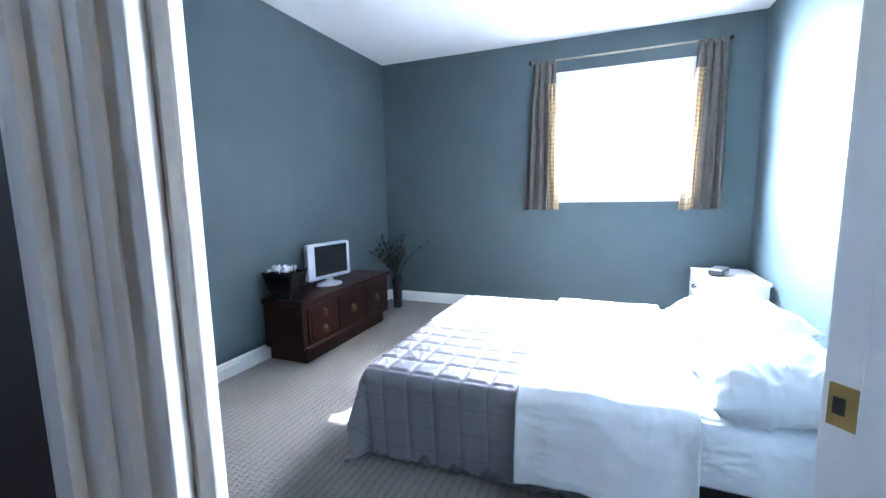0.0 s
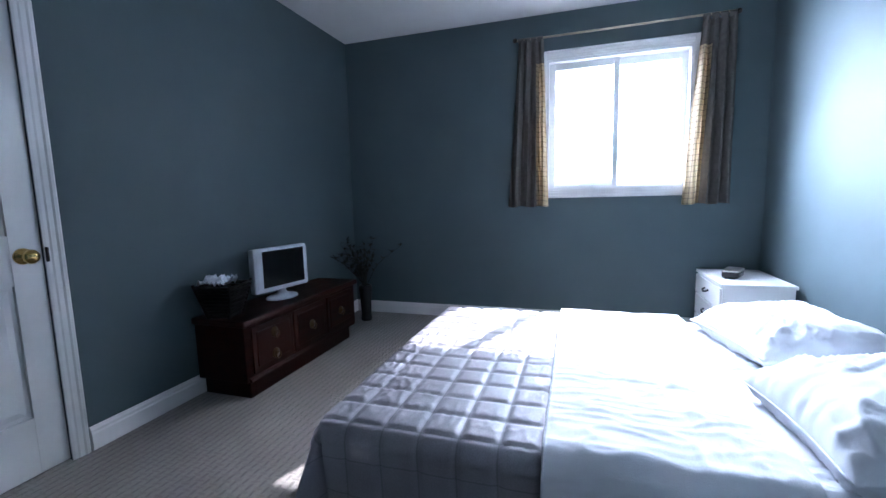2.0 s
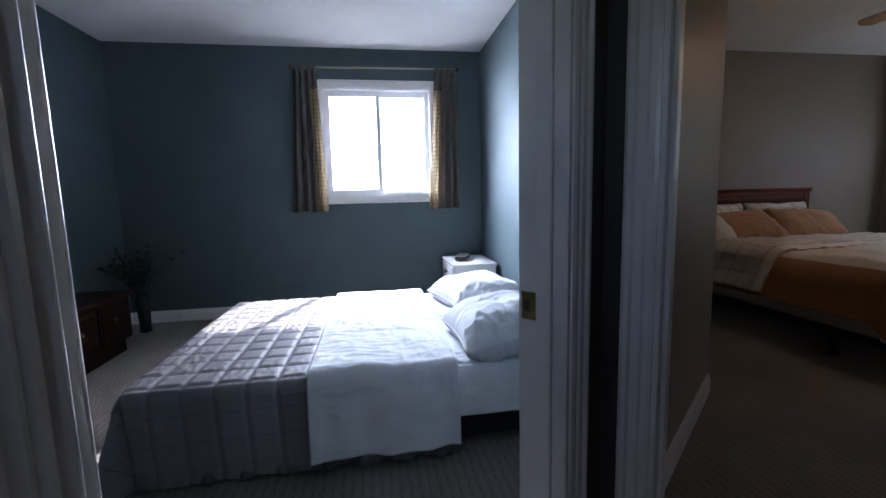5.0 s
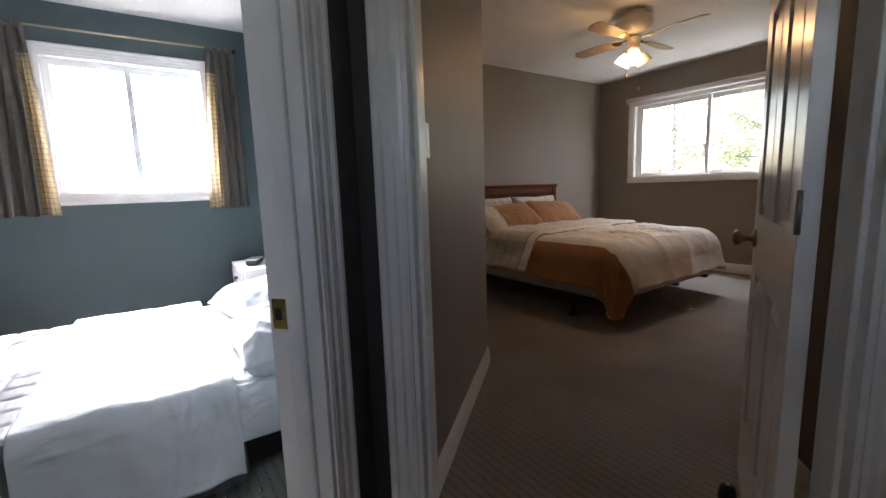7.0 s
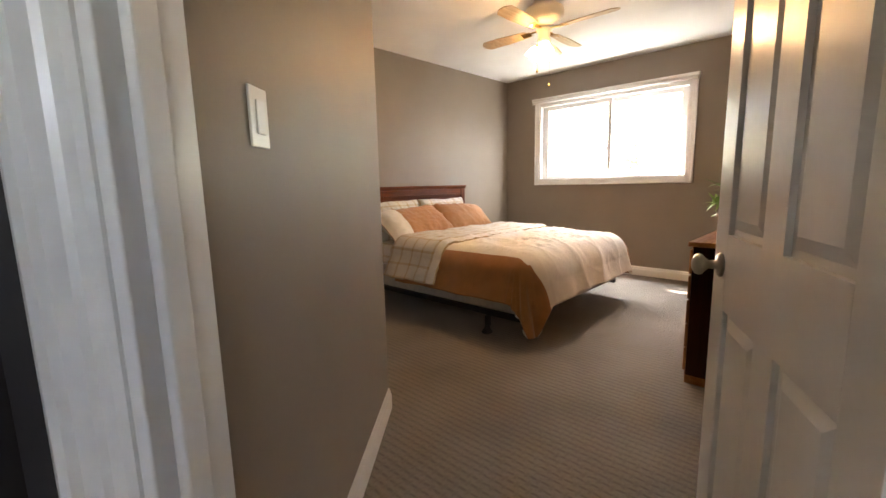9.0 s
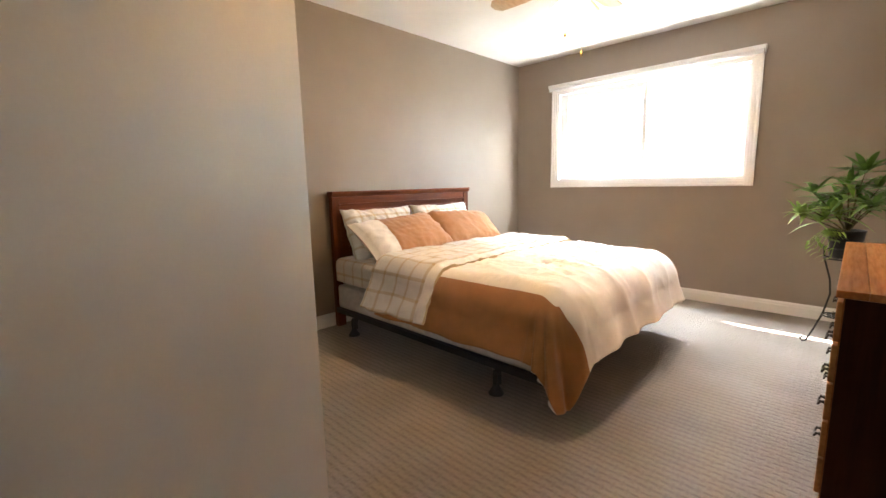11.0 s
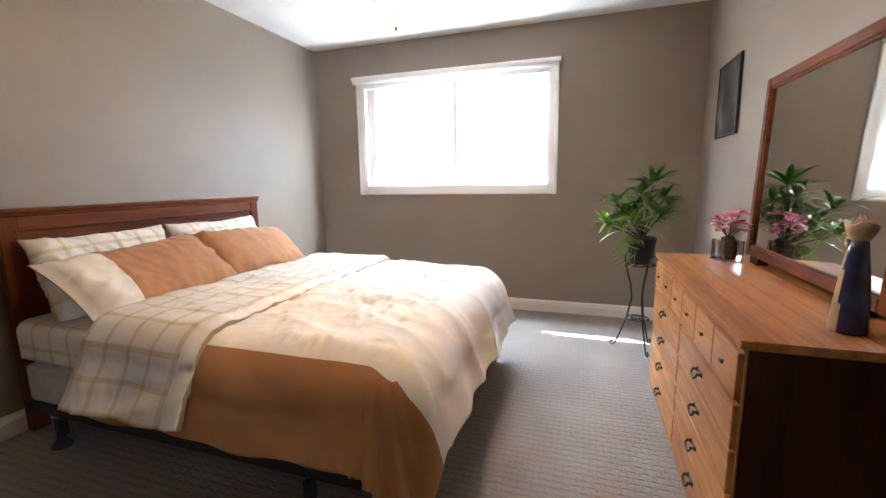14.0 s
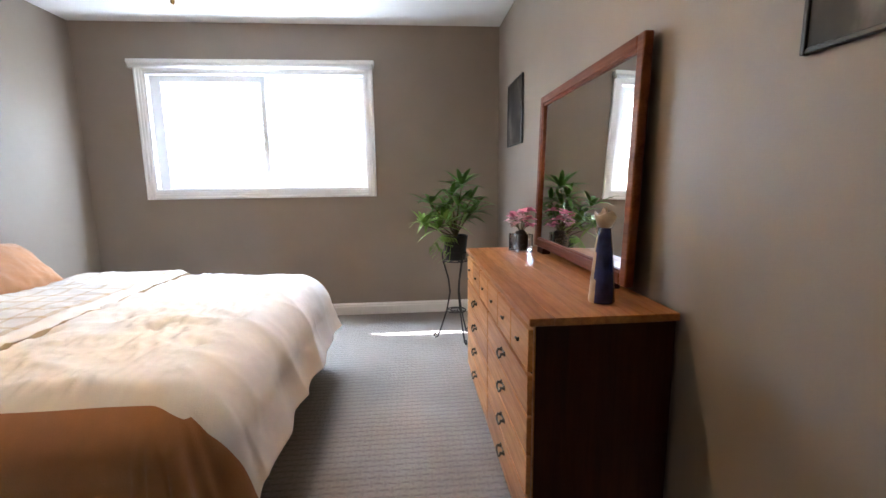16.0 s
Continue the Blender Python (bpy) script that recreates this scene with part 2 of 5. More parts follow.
for cherry in (CHERRY, CHERRY_Z):
    cherry.node_tree.nodes["Principled BSDF"].inputs["Specular IOR Level"].default_value = 0.2
REDWOOD = wood("dark red mirror wood", (0.085, 0.018, 0.004), (0.20, 0.050, 0.010), 0.45, 0, 0.0)
REDWOOD.node_tree.nodes["Principled BSDF"].inputs["Specular IOR Level"].default_value = 0.15
MAHOG = wood("dark mahogany", (0.008, 0.0016, 0.0008), (0.034, 0.0055, 0.0020), 0.34, 1, 0.03)
MAHOG.node_tree.nodes["Principled BSDF"].inputs["Specular IOR Level"].default_value = 0.2
AGED = plain("aged brass", (0.11, 0.075, 0.035), 0.4, 0.9, var=0.2)
PALE_WOOD = wood("pale fan blade wood", (0.52, 0.40, 0.26), (0.66, 0.54, 0.38), 0.4, 0, 0.1)
LEAF = plain("green leaf", (0.10, 0.225, 0.030), 0.4, var=0.35, scale=14, grain=60, relief=0.1)
LEAF_LIGHT = plain("light green leaf", (0.24, 0.40, 0.07), 0.45, var=0.3, scale=14, grain=60, relief=0.1)
WICKER = plain("black woven wicker", (0.013, 0.012, 0.011), 0.75, var=0.4, grain=70, relief=0.3)
WICKER.node_tree.nodes["Principled BSDF"].inputs["Specular IOR Level"].default_value = 0.15
STEM = plain("green brown stem", (0.10, 0.09, 0.035), 0.7, var=0.3, grain=60, relief=0.3)
DRY = plain("dark dried plant", (0.035, 0.035, 0.025), 0.8, var=0.4, grain=60, relief=0.3)
BARK = plain("pale grey bark", (0.58, 0.55, 0.51), 0.95, var=0.4, scale=9, grain=40, relief=0.8)
GRASS = plain("dry spring lawn", (0.19, 0.20, 0.10), 0.95, var=0.4, scale=1.2, grain=30, relief=0.6)
STUCCO = plain("pale outside wall", (0.55, 0.52, 0.48), 0.9, var=0.12, scale=3, grain=60, relief=0.5)

# ---- mesh tools ----
def box(bm, x0, x1, y0, y1, z0, z1, bevel=0.0, m=None):
    vs = [bm.verts.new((x, y, z)) for x in (x0, x1) for y in (y0, y1) for z in (z0, z1)]
    if m is not None:
        for v in vs:
            v.co = m @ v.co
    fs = [bm.faces.new([vs[i] for i in q]) for q in ((0, 1, 3, 2), (4, 6, 7, 5), (0, 4, 5, 1), (2, 3, 7, 6), (0, 2, 6, 4), (1, 5, 7, 3))]
    if bevel:
        es = list({e for f in fs for e in f.edges})
        bmesh.ops.bevel(bm, geom=es, offset=bevel, segments=2, profile=0.5, affect="EDGES")
    return fs


def lathe(bm, rings, seg=24, m=None, caps=True):
    """A turned body from (radius, height) rings."""
    rows = []
    for r, z in rings:
        row = []
        for i in range(seg):
            a = 2 * math.pi * i / seg
            p = Vector((r * math.cos(a), r * math.sin(a), z))
            row.append(bm.verts.new(m @ p if m is not None else p))
        rows.append(row)
    for a, b in zip(rows, rows[1:]):
        for i in range(seg):
            bm.faces.new((a[i], a[(i + 1) % seg], b[(i + 1) % seg], b[i])).smooth = True
    if caps:
        bm.faces.new(rows[0][::-1])
        bm.faces.new(rows[-1])


def tube(bm, pts, r, seg=8, r_end=None):
    """A round bar along points."""
    pts = [Vector(p) for p in pts]
    rows = []
    up = Vector((0.13, 0.21, 0.97))
    for i, p in enumerate(pts):
        d = (pts[min(i + 1, len(pts) - 1)] - pts[max(i - 1, 0)]).normalized()
        a = d.cross(up)
        if a.length < 1e-3:
            a = d.cross(Vector((1, 0, 0)))
        a.normalize()
        b = d.cross(a)
        k = r if r_end is None else r + (r_end - r) * i / max(1, len(pts) - 1)
        rows.append([bm.verts.new(p + (a * math.cos(2 * math.pi * j / seg) + b * math.sin(2 * math.pi * j / seg)) * k) for j in range(seg)])
    for a, b in zip(rows, rows[1:]):
        for j in range(seg):
            bm.faces.new((a[j], a[(j + 1) % seg], b[(j + 1) % seg], b[j])).smooth = True
    bm.faces.new(rows[0][::-1])
    bm.faces.new(rows[-1])


def extrude_profile(bm, prof, x0, x1, m=None):
    """A moulding: a (y, z) outline drawn along x."""
    rows = []
    for x in (x0, x1):
        rows.append([bm.verts.new((m @ Vector((x, y, z))) if m is not None else (x, y, z)) for y, z in prof])
    n = len(prof)
    for i in range(n):
        bm.faces.new((rows[0][i], rows[0][(i + 1) % n], rows[1][(i + 1) % n], rows[1][i]))
    bm.faces.new(rows[0][::-1])
    bm.faces.new(rows[1])


def mesh_of(name, bm, material):
    bmesh.ops.recalc_face_normals(bm, faces=bm.faces[:])
    me = bpy.data.meshes.new(name)
    bm.to_mesh(me)
    bm.free()
    for mt in material if isinstance(material, (list, tuple)) else [material]:
        me.materials.append(mt)
    return me


def part(name, bm, material, parent, label=""):
    """Links a bmesh as one mesh object under a thing or under a part."""
    ob = new(name, mesh_of(name, bm, material))
    ob.parent = parent
    return tagged(ob, label=label)


def solid(name, bm, material, label="", category="", group="", kind="", m=None):
    ob = new(name, mesh_of(name, bm, material))
    if m is not None:
        ob.matrix_world = m
    return tagged(ob, label, category, group, kind)


def thing(name, m, label="", category="", group="", kind=""):
    ob = new(name)
    ob.empty_display_size = 0.1
    ob.matrix_world = m
    return tagged(ob, label, category, group, kind)


def one_box(*a, bevel=0.0, m=None):
    bm = bmesh.new()
    box(bm, *a, bevel=bevel, m=m)
    return bm


# ---- the setting ----
TOP = 2.56
DIAG = 40.5
D = pose(0.5, 0.905, 0, 0, 0, DIAG)  # local frame of the slanted wall: x along it, y into the blue room


def wall(name, x0, x1, y0, y1, material, openings=(), m=None, label=""):
    """A wall slab along its local x, with openings (x0, x1, z0, z1) cut through."""
    bm = bmesh.new()
    x = x0
    for a, b, z0, z1 in sorted(openings):
        if a > x:
            box(bm, x, a, y0, y1, 0, TOP)
        if z0 > 0:
            box(bm, a, b, y0, y1, 0, z0)
        if z1 < TOP:
            box(bm, a, b, y0, y1, z1, TOP)
        x = b
    if x1 > x:
        box(bm, x, x1, y0, y1, 0, TOP)
    return solid(name, bm, material, label, "wall", "", "structure", m)


BLUE = "slate blue painted plaster wall"
GREY = "greige painted plaster wall"
W1 = (-0.285, 0.785, 1.15, 2.20)
W2 = (-3.57, -1.73, 1.17, 2.17)
wall("wall_north", -2.26, 1.41, 4.375, 4.53, SLATE, [W1], label=BLUE + " with a window")
wall("wall_west", 0.09, 4.375, 0, 0.12, SLATE, [(1.065, 1.825, 0, 2.04)], pose(-2.136, 0, 0, 0, 0, 90), BLUE + " with a closet door")
wall("wall_east_1", 1.665, 4.375, -0.12, 0, SLATE, (), pose(1.286, 0, 0, 0, 0, 90), BLUE)
wall("wall_south_1", -2.136, -0.34, 0.09, 0.19, SLATE, (), None, BLUE)
wall("wall_slant_1", -1.12, 1.10, -0.034, 0.02, SLATE, [(-0.77, 0.015, 0, 2.055)], D, BLUE + " with an open doorway")
HALL = "charcoal painted plaster hall wall"
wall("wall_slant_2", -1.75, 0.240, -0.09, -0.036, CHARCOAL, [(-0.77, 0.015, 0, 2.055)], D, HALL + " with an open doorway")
wall("wall_slant_3", 0.241, 1.885, -0.09, -0.036, GREIGE, (), D, GREY)
R = D @ pose(0, 0, 0, 0, 0, -90)
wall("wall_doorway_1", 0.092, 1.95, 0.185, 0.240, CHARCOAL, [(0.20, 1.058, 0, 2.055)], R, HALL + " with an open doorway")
wall("wall_doorway_2", 0.092, 1.95, 0.241, 0.30, GREIGE, [(0.20, 1.058, 0, 2.055)], R, GREY + " with an open doorway")
wall("wall_passage", 0.30, 1.21, -1.47, -1.37, GREIGE, (), D, GREY)
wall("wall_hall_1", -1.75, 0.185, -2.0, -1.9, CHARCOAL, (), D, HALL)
# this opening is added out of view to let the hall's fill lamp in
wall("wall_hall_2", 0.09, 1.9, -1.85, -1.75, CHARCOAL, [(0.85, 1.25, 1.35, 1.95)], R, HALL + " with an added, unseen opening")
JX, JY = 1.98, 2.062
wall("wall_jog", JY + 0.01, 4.1, 0, 0.1, GREIGE, (), pose(JX, 0, 0, 0, 0, 90), GREY)
wall("wall_north_2", 1.93, 6.13, 4.108, 4.23, GREIGE, (), None, GREY)
wall("wall_east_2", -4.108, -0.545, 5.985, 6.14, GREIGE, [W2], pose(0, 0, 0, 0, 0, -90), GREY + " with a wide window")
wall("wall_south_2", 2.27, 6.13, 0.43, 0.545, GREIGE, (), None, GREY)

floor = solid("floor", one_box(-2.3, 6.14, -2.6, 4.53, -0.15, 0), CARPET, "greige patterned loop-pile carpet", "carpet", "", "structure")
ceiling = solid("ceiling", one_box(-2.3, 6.14, -2.6, 4.53, TOP, TOP + 0.12), CEIL, "white painted ceiling", "ceiling", "", "structure")

# eaves and outer ground
solid("roof_eave", one_box(-2.9, 1.6, 4.53, 5.06, 2.60, 2.72), STUCCO, "pale roof eave outside", "eave", "", "structure")
solid("roof_eave", one_box(6.14, 6.57, -2.6, 5.06, 2.60, 2.72), STUCCO, "pale roof eave outside", "eave", "", "structure")
bm = bmesh.new()
gv = [bm.verts.new(p) for p in ((-900, -900, -1.2), (900, -900, -1.2), (900, 900, -1.2), (-900, 900, -1.2))]
bm.faces.new(gv)
solid("ground", bm, GRASS, "green lawn outside", "lawn", "", "structure")

# baseboards: a moulded board along the foot of each wall
BASE = [(0, 0), (0.016, 0), (0.016, 0.075), (0.012, 0.083), (0.012, 0.094), (0.007, 0.102), (0.004, 0.110), (0, 0.110)]


def baseboard(x0, x1, m):
    bm = bmesh.new()
    extrude_profile(bm, BASE, x0, x1)
    solid("baseboard", bm, TRIM, "white moulded baseboard", "baseboard", "", "structure", m)


baseboard(-1.286, 2.136, pose(0, 4.375, 0, 0, 0, 180))
baseboard(-4.375, -1.90, pose(-2.136, 0, 0, 0, 0, -90))
baseboard(-0.99, -0.19, pose(-2.136, 0, 0, 0, 0, -90))
baseboard(1.67, 4.375, pose(1.286, 0, 0, 0, 0, 90))
baseboard(0.085, 1.03, D @ pose(0, 0.02, 0))
baseboard(-1.88, -0.31, D @ pose(0, -0.09, 0, 0, 0, 180))
baseboard(-6.0, -JX, pose(0, 4.108, 0, 0, 0, 180))
baseboard(-4.108, -JY, pose(JX, 0, 0, 0, 0, -90))
baseboard(0.545, 4.108, pose(5.985, 0, 0, 0, 0, 90))
baseboard(2.30, 5.985, pose(0, 0.545, 0))
baseboard(0.31, 1.2, D @ pose(0, -1.37, 0))
baseboard(1.075, 1.847, R @ pose(0, 0.185, 0, 0, 0, 0) @ pose(0, 0, 0, 0, 0, 180) @ pose(-2.975, 0, 0))

# casings: moulded boards about the openings; profile across the width, proud of the wall
CAS = [(0, 0), (0.068, 0), (0.068, 0.014), (0.060, 0.019), (0.050, 0.019), (0.044, 0.013), (0.026, 0.013), (0.020, 0.009), (0.008, 0.009), (0.0, 0.006)]


def casing(x0, x1, z1, m, parent, z0=0.0, bottom=False, narrow=1.0):
    """Boards left, right and over an opening; local x along the wall, local -y out of it."""
    for side, xe in ((-1, x0), (1, x1)):
        bm = bmesh.new()
        rows = []
        for z in (z0 - (0.068 if bottom else 0), z1 + 0.068):
            k = narrow if side < 0 else 1.0
            rows.append([bm.verts.new(m @ Vector((xe + side * w * k, -d, z))) for w, d in CAS])
        n = len(CAS)
        for i in range(n):
            bm.faces.new((rows[0][i], rows[0][(i + 1) % n], rows[1][(i + 1) % n], rows[1][i]))
        bm.faces.new(rows[0])
        bm.faces.new(rows[1])
        part("casing", bm, TRIM, parent)
    for zz, up in (((z1, 1),) if not bottom else ((z1, 1), (z0, -1))):
        bm = bmesh.new()
        rows = []
        for x in (x0, x1):
            rows.append([bm.verts.new(m @ Vector((x, -d, zz + up * w))) for w, d in CAS])
        n = len(CAS)
        for i in range(n):
            bm.faces.new((rows[0][i], rows[0][(i + 1) % n], rows[1][(i + 1) % n], rows[1][i]))
        bm.faces.new(rows[0])
        bm.faces.new(rows[1])
        part("casing", bm, TRIM, parent)


def door_frame(name, m, x0, x1, z1, y0, y1, label, both=True, stop=None, narrow=1.0):
    """Jamb boards through the wall and casings on its faces; local y0 is the front face, y1 the back."""
    ob = thing(name, m, label, "door frame", "", "structure")
    for a, b, c, d in ((x0, x0 + 0.018, 0, z1), (x1 - 0.018, x1, 0, z1), (x0 + 0.018, x1 - 0.018, z1 - 0.018, z1)):
        part("jamb", one_box(a, b, y0 - 0.001, y1 + 0.001, c, d, bevel=0.002), TRIM, ob)
    if stop is not None:
        for a, b, c, d in ((x0 + 0.018, x0 + 0.030, 0, z1 - 0.018), (x1 - 0.030, x1 - 0.018, 0, z1 - 0.018), (x0 + 0.030, x1 - 0.030, z1 - 0.030, z1 - 0.018)):
            part("door_stop", one_box(a, b, stop, stop + 0.035, c, d, bevel=0.003), TRIM, ob)
    casing(x0 + 0.006, x1 - 0.006, z1 - 0.006, pose(0, y0, 0), ob, narrow=narrow)
    if both:
        casing(-(x1 - 0.006), -(x0 + 0.006), z1 - 0.006, pose(0, y1, 0, 0, 0, 180), ob)
    return ob


frame_1 = door_frame("door_frame_1", D, -0.77, 0.015, 2.055, -0.09, 0.02, "white painted door frame with brass strike plate", True, -0.06, 0.5)
door_frame("door_frame_2", R, 0.20, 1.058, 2.055, 0.185, 0.30, "white painted door frame of the greige bedroom", False, 0.21)
bm = one_box(-0.0055, -0.0025, -0.022, 0.012, 0.862, 0.922)
part("strike_plate", bm, BRASS, frame_1, "brass strike plate")
part("strike_hole", one_box(-0.0065, -0.0050, -0.008, 0.006, 0.880, 0.904), BLACK_IRON, frame_1)


# ---- windows ----
def slider_window(name, m, x0, x1, z0, z1, depth, label, split, stile=0.05):
    """A white sliding window: casing, liner, two framed sashes and panes. Local x along the wall seen from inside, +y outward."""
    ob = thing(name, m, label, "window", "", "structure")
    casing(x0, x1, z1, ident_pose, ob, z0, True)
    for a, b, c, d in ((x0, x0 + 0.02, z0, z1), (x1 - 0.02, x1, z0, z1), (x0 + 0.02, x1 - 0.02, z1 - 0.02, z1), (x0 + 0.02, x1 - 0.02, z0, z0 + 0.02)):
        part("window_liner", one_box(a, b, -0.002, depth, c, d, bevel=0.002), VINYL, ob)
    a0, a1, c0, c1 = x0 + 0.02, x1 - 0.02, z0 + 0.02, z1 - 0.02
    for (s0, s1, y, wl, wr, w) in ((a0, split + 0.022, 0.055, stile, 0.044, 0.052), (split - 0.022, a1, 0.090, 0.044, stile, 0.052)):
        sash = part("sash", one_box(s0, s0 + wl, y, y + 0.03, c0, c1, bevel=0.004), VINYL, ob)
        part("sash_rail", one_box(s1 - wr, s1, y, y + 0.03, c0, c1, bevel=0.004), VINYL, sash)
        part("sash_rail", one_box(s0 + wl, s1 - wr, y, y + 0.03, c1 - w, c1, bevel=0.004), VINYL, sash)
        part("sash_rail", one_box(s0 + wl, s1 - wr, y, y + 0.03, c0, c0 + w, bevel=0.004), VINYL, sash)
        pane = part("pane", one_box(s0 + wl - 0.004, s1 - wr + 0.004, y + 0.012, y + 0.016, c0 + w - 0.004, c1 - w + 0.004), GLASS, sash)
        pane.visible_shadow = False
    part("sash_latch", one_box(split - 0.030, split - 0.018, 0.042, 0.056, (z0 + z1) / 2 - 0.18, (z0 + z1) / 2 - 0.10, bevel=0.003), VINYL, ob)
    return ob


ident_pose = pose(0, 0, 0)
window_1 = slider_window("window_1", pose(0, 4.375, 0), *W1, 0.15, "white vinyl sliding window in white casing", 0.255)
window_2 = slider_window("window_2", pose(5.985, 0, 0, 0, 0, -90), *W2, 0.15, "wide white sliding window with a rolled blind", -2.62, 0.085)


# ---- cloth, pillows, leaves ----
def thicken(bm, thick):
    """Gives an open sheet a back side and closed hems."""
    bm.normal_update()
    uvl = bm.loops.layers.uv.active
    front = bm.faces[:]
    hems = [e for e in bm.edges if len(e.link_faces) == 1]
    back = {v: bm.verts.new(v.co - v.normal * thick) for v in bm.verts[:]}
    for f in front:
        g = bm.faces.new([back[v] for v in reversed(f.verts)])
        g.smooth, g.material_index = True, f.material_index
        if uvl:
            for a, b in zip(g.loops, reversed(f.loops[:])):
                a[uvl].uv = b[uvl].uv
    for e in hems:
        a, b = e.verts
        g = bm.faces.new((b, a, back[a], back[b]))
        g.material_index = e.link_faces[0].material_index


def cloth(u0, u1, v0, v1, rect, top, step=0.02, r=0.05, flare=0.15, wave=0.012, freq=14.0, lift=None, thick=0.008, least=0.012, border=None, corner_hang=1.2, ear=0.0):
    """A sheet laid over a block: flat on top, rounded over its edges and hanging with folds. UV in metres. border(u, v): second material."""
    X0, X1, Y0, Y1 = rect[0] + r, rect[1] - r, rect[2] + r, rect[3] - r
    nu, nv = max(2, round((u1 - u0) / step)), max(2, round((v1 - v0) / step))
    bm = bmesh.new()
    uvl = bm.loops.layers.uv.new("UVMap")
    grid, flat = [], {}
    for i in range(nu + 1):
        row = []
        for j in range(nv + 1):
            u, v = u0 + (u1 - u0) * i / nu, v0 + (v1 - v0) * j / nv
            bx, by = min(max(u, X0), X1), min(max(v, Y0), Y1)
            du, dv = u - bx, v - by
            d = math.hypot(du, dv)
            far = corner_hang if du < 0 else 1.1
            hang = min(d * (1.0 if far < 1.3 else 1.0 + 0.22 * (2 * abs(du * dv) / max(d * d, 1e-9)) ** 2), far * max(abs(du), abs(dv)))
            h = lift(u, v) if lift else 0.0
            if d < 1e-6:
                p = Vector((bx, by, top + h))
            else:
                ox, oy = du / d, dv / d
                corner = 2.0 * abs(ox * oy)
                lean = flare * (1 - 0.6 * corner)
                quarter = r * math.pi / 2
                if hang < quarter:
                    a = hang / r
                    out, down, nz = r * math.sin(a), r * (1 - math.cos(a)), math.cos(a)
                else:
                    e = hang - quarter
                    out, down, nz = r + e * lean, r + e * math.sqrt(1 - lean * lean), 0.0
                along = u * abs(oy) + v * abs(ox) + 0.35 * math.atan2(oy, ox)
                k = min(1.0, max(0.0, down - 0.03) / 0.2)
                fold = wave * k * (math.sin(along * freq) + 0.6 * math.sin(along * freq * 2.3 + 1.7))
                if ear and ox < 0 and oy < 0:
                    ang = math.atan2(-oy, -ox)
                    fold += ear * k * (math.exp(-((ang - 0.92) / 0.16) ** 2) - 0.8 * math.exp(-((ang - 1.27) / 0.15) ** 2))
                fold += wave * 1.0 * corner * k * math.sin(math.atan2(oy, ox) * 9.0)
                out += fold + h * (1 - nz)
                z = top - down + h * nz
                if z < least:
                    out += (least - z) * 0.5
                    z = least + 0.006 * math.sin(along * 23) ** 2
                p = Vector((bx + ox * out, by + oy * out, z))
            w = bm.verts.new(p)
            flat[w] = (u, v)
            row.append(w)
        grid.append(row)
    for i in range(nu):
        for j in range(nv):
            q = (grid[i][j], grid[i + 1][j], grid[i + 1][j + 1], grid[i][j + 1])
            f = bm.faces.new(q)
            f.smooth = True
            if border:
                c = [sum(flat[w][k] for w in q) / 4 for k in (0, 1)]
                f.material_index = 1 if border(*c) else 0
            for lp in f.loops:
                lp[uvl].uv = flat[lp.vert]
    thicken(bm, thick)
    return bm


def crease(u, v, scale, amp, seed=0.0):
    """Soft wrinkles, sharp at their crests."""
    n = noise.noise((u * scale + seed, v * scale * 0.6 - seed, seed))
    m = noise.noise((u * scale * 2.3 - seed, v * scale * 1.7, seed + 4))
    return amp * ((1 - abs(n)) ** 3 - 0.5 + 0.4 * (1 - abs(m)) ** 3)


def wrinkle(u, v, su, sv, amp, seed=0.0):
    """Short sharp ridges in scattered patches."""
    patch = max(0.0, noise.noise((u * 3.1 + seed, v * 3.1, seed * 1.7)) + 0.12)
    n = noise.noise((u * su - seed, v * sv + seed, seed))
    return amp * min(1.0, patch * 2.6) * (1 - min(1.0, abs(n) * 1.6)) ** 4


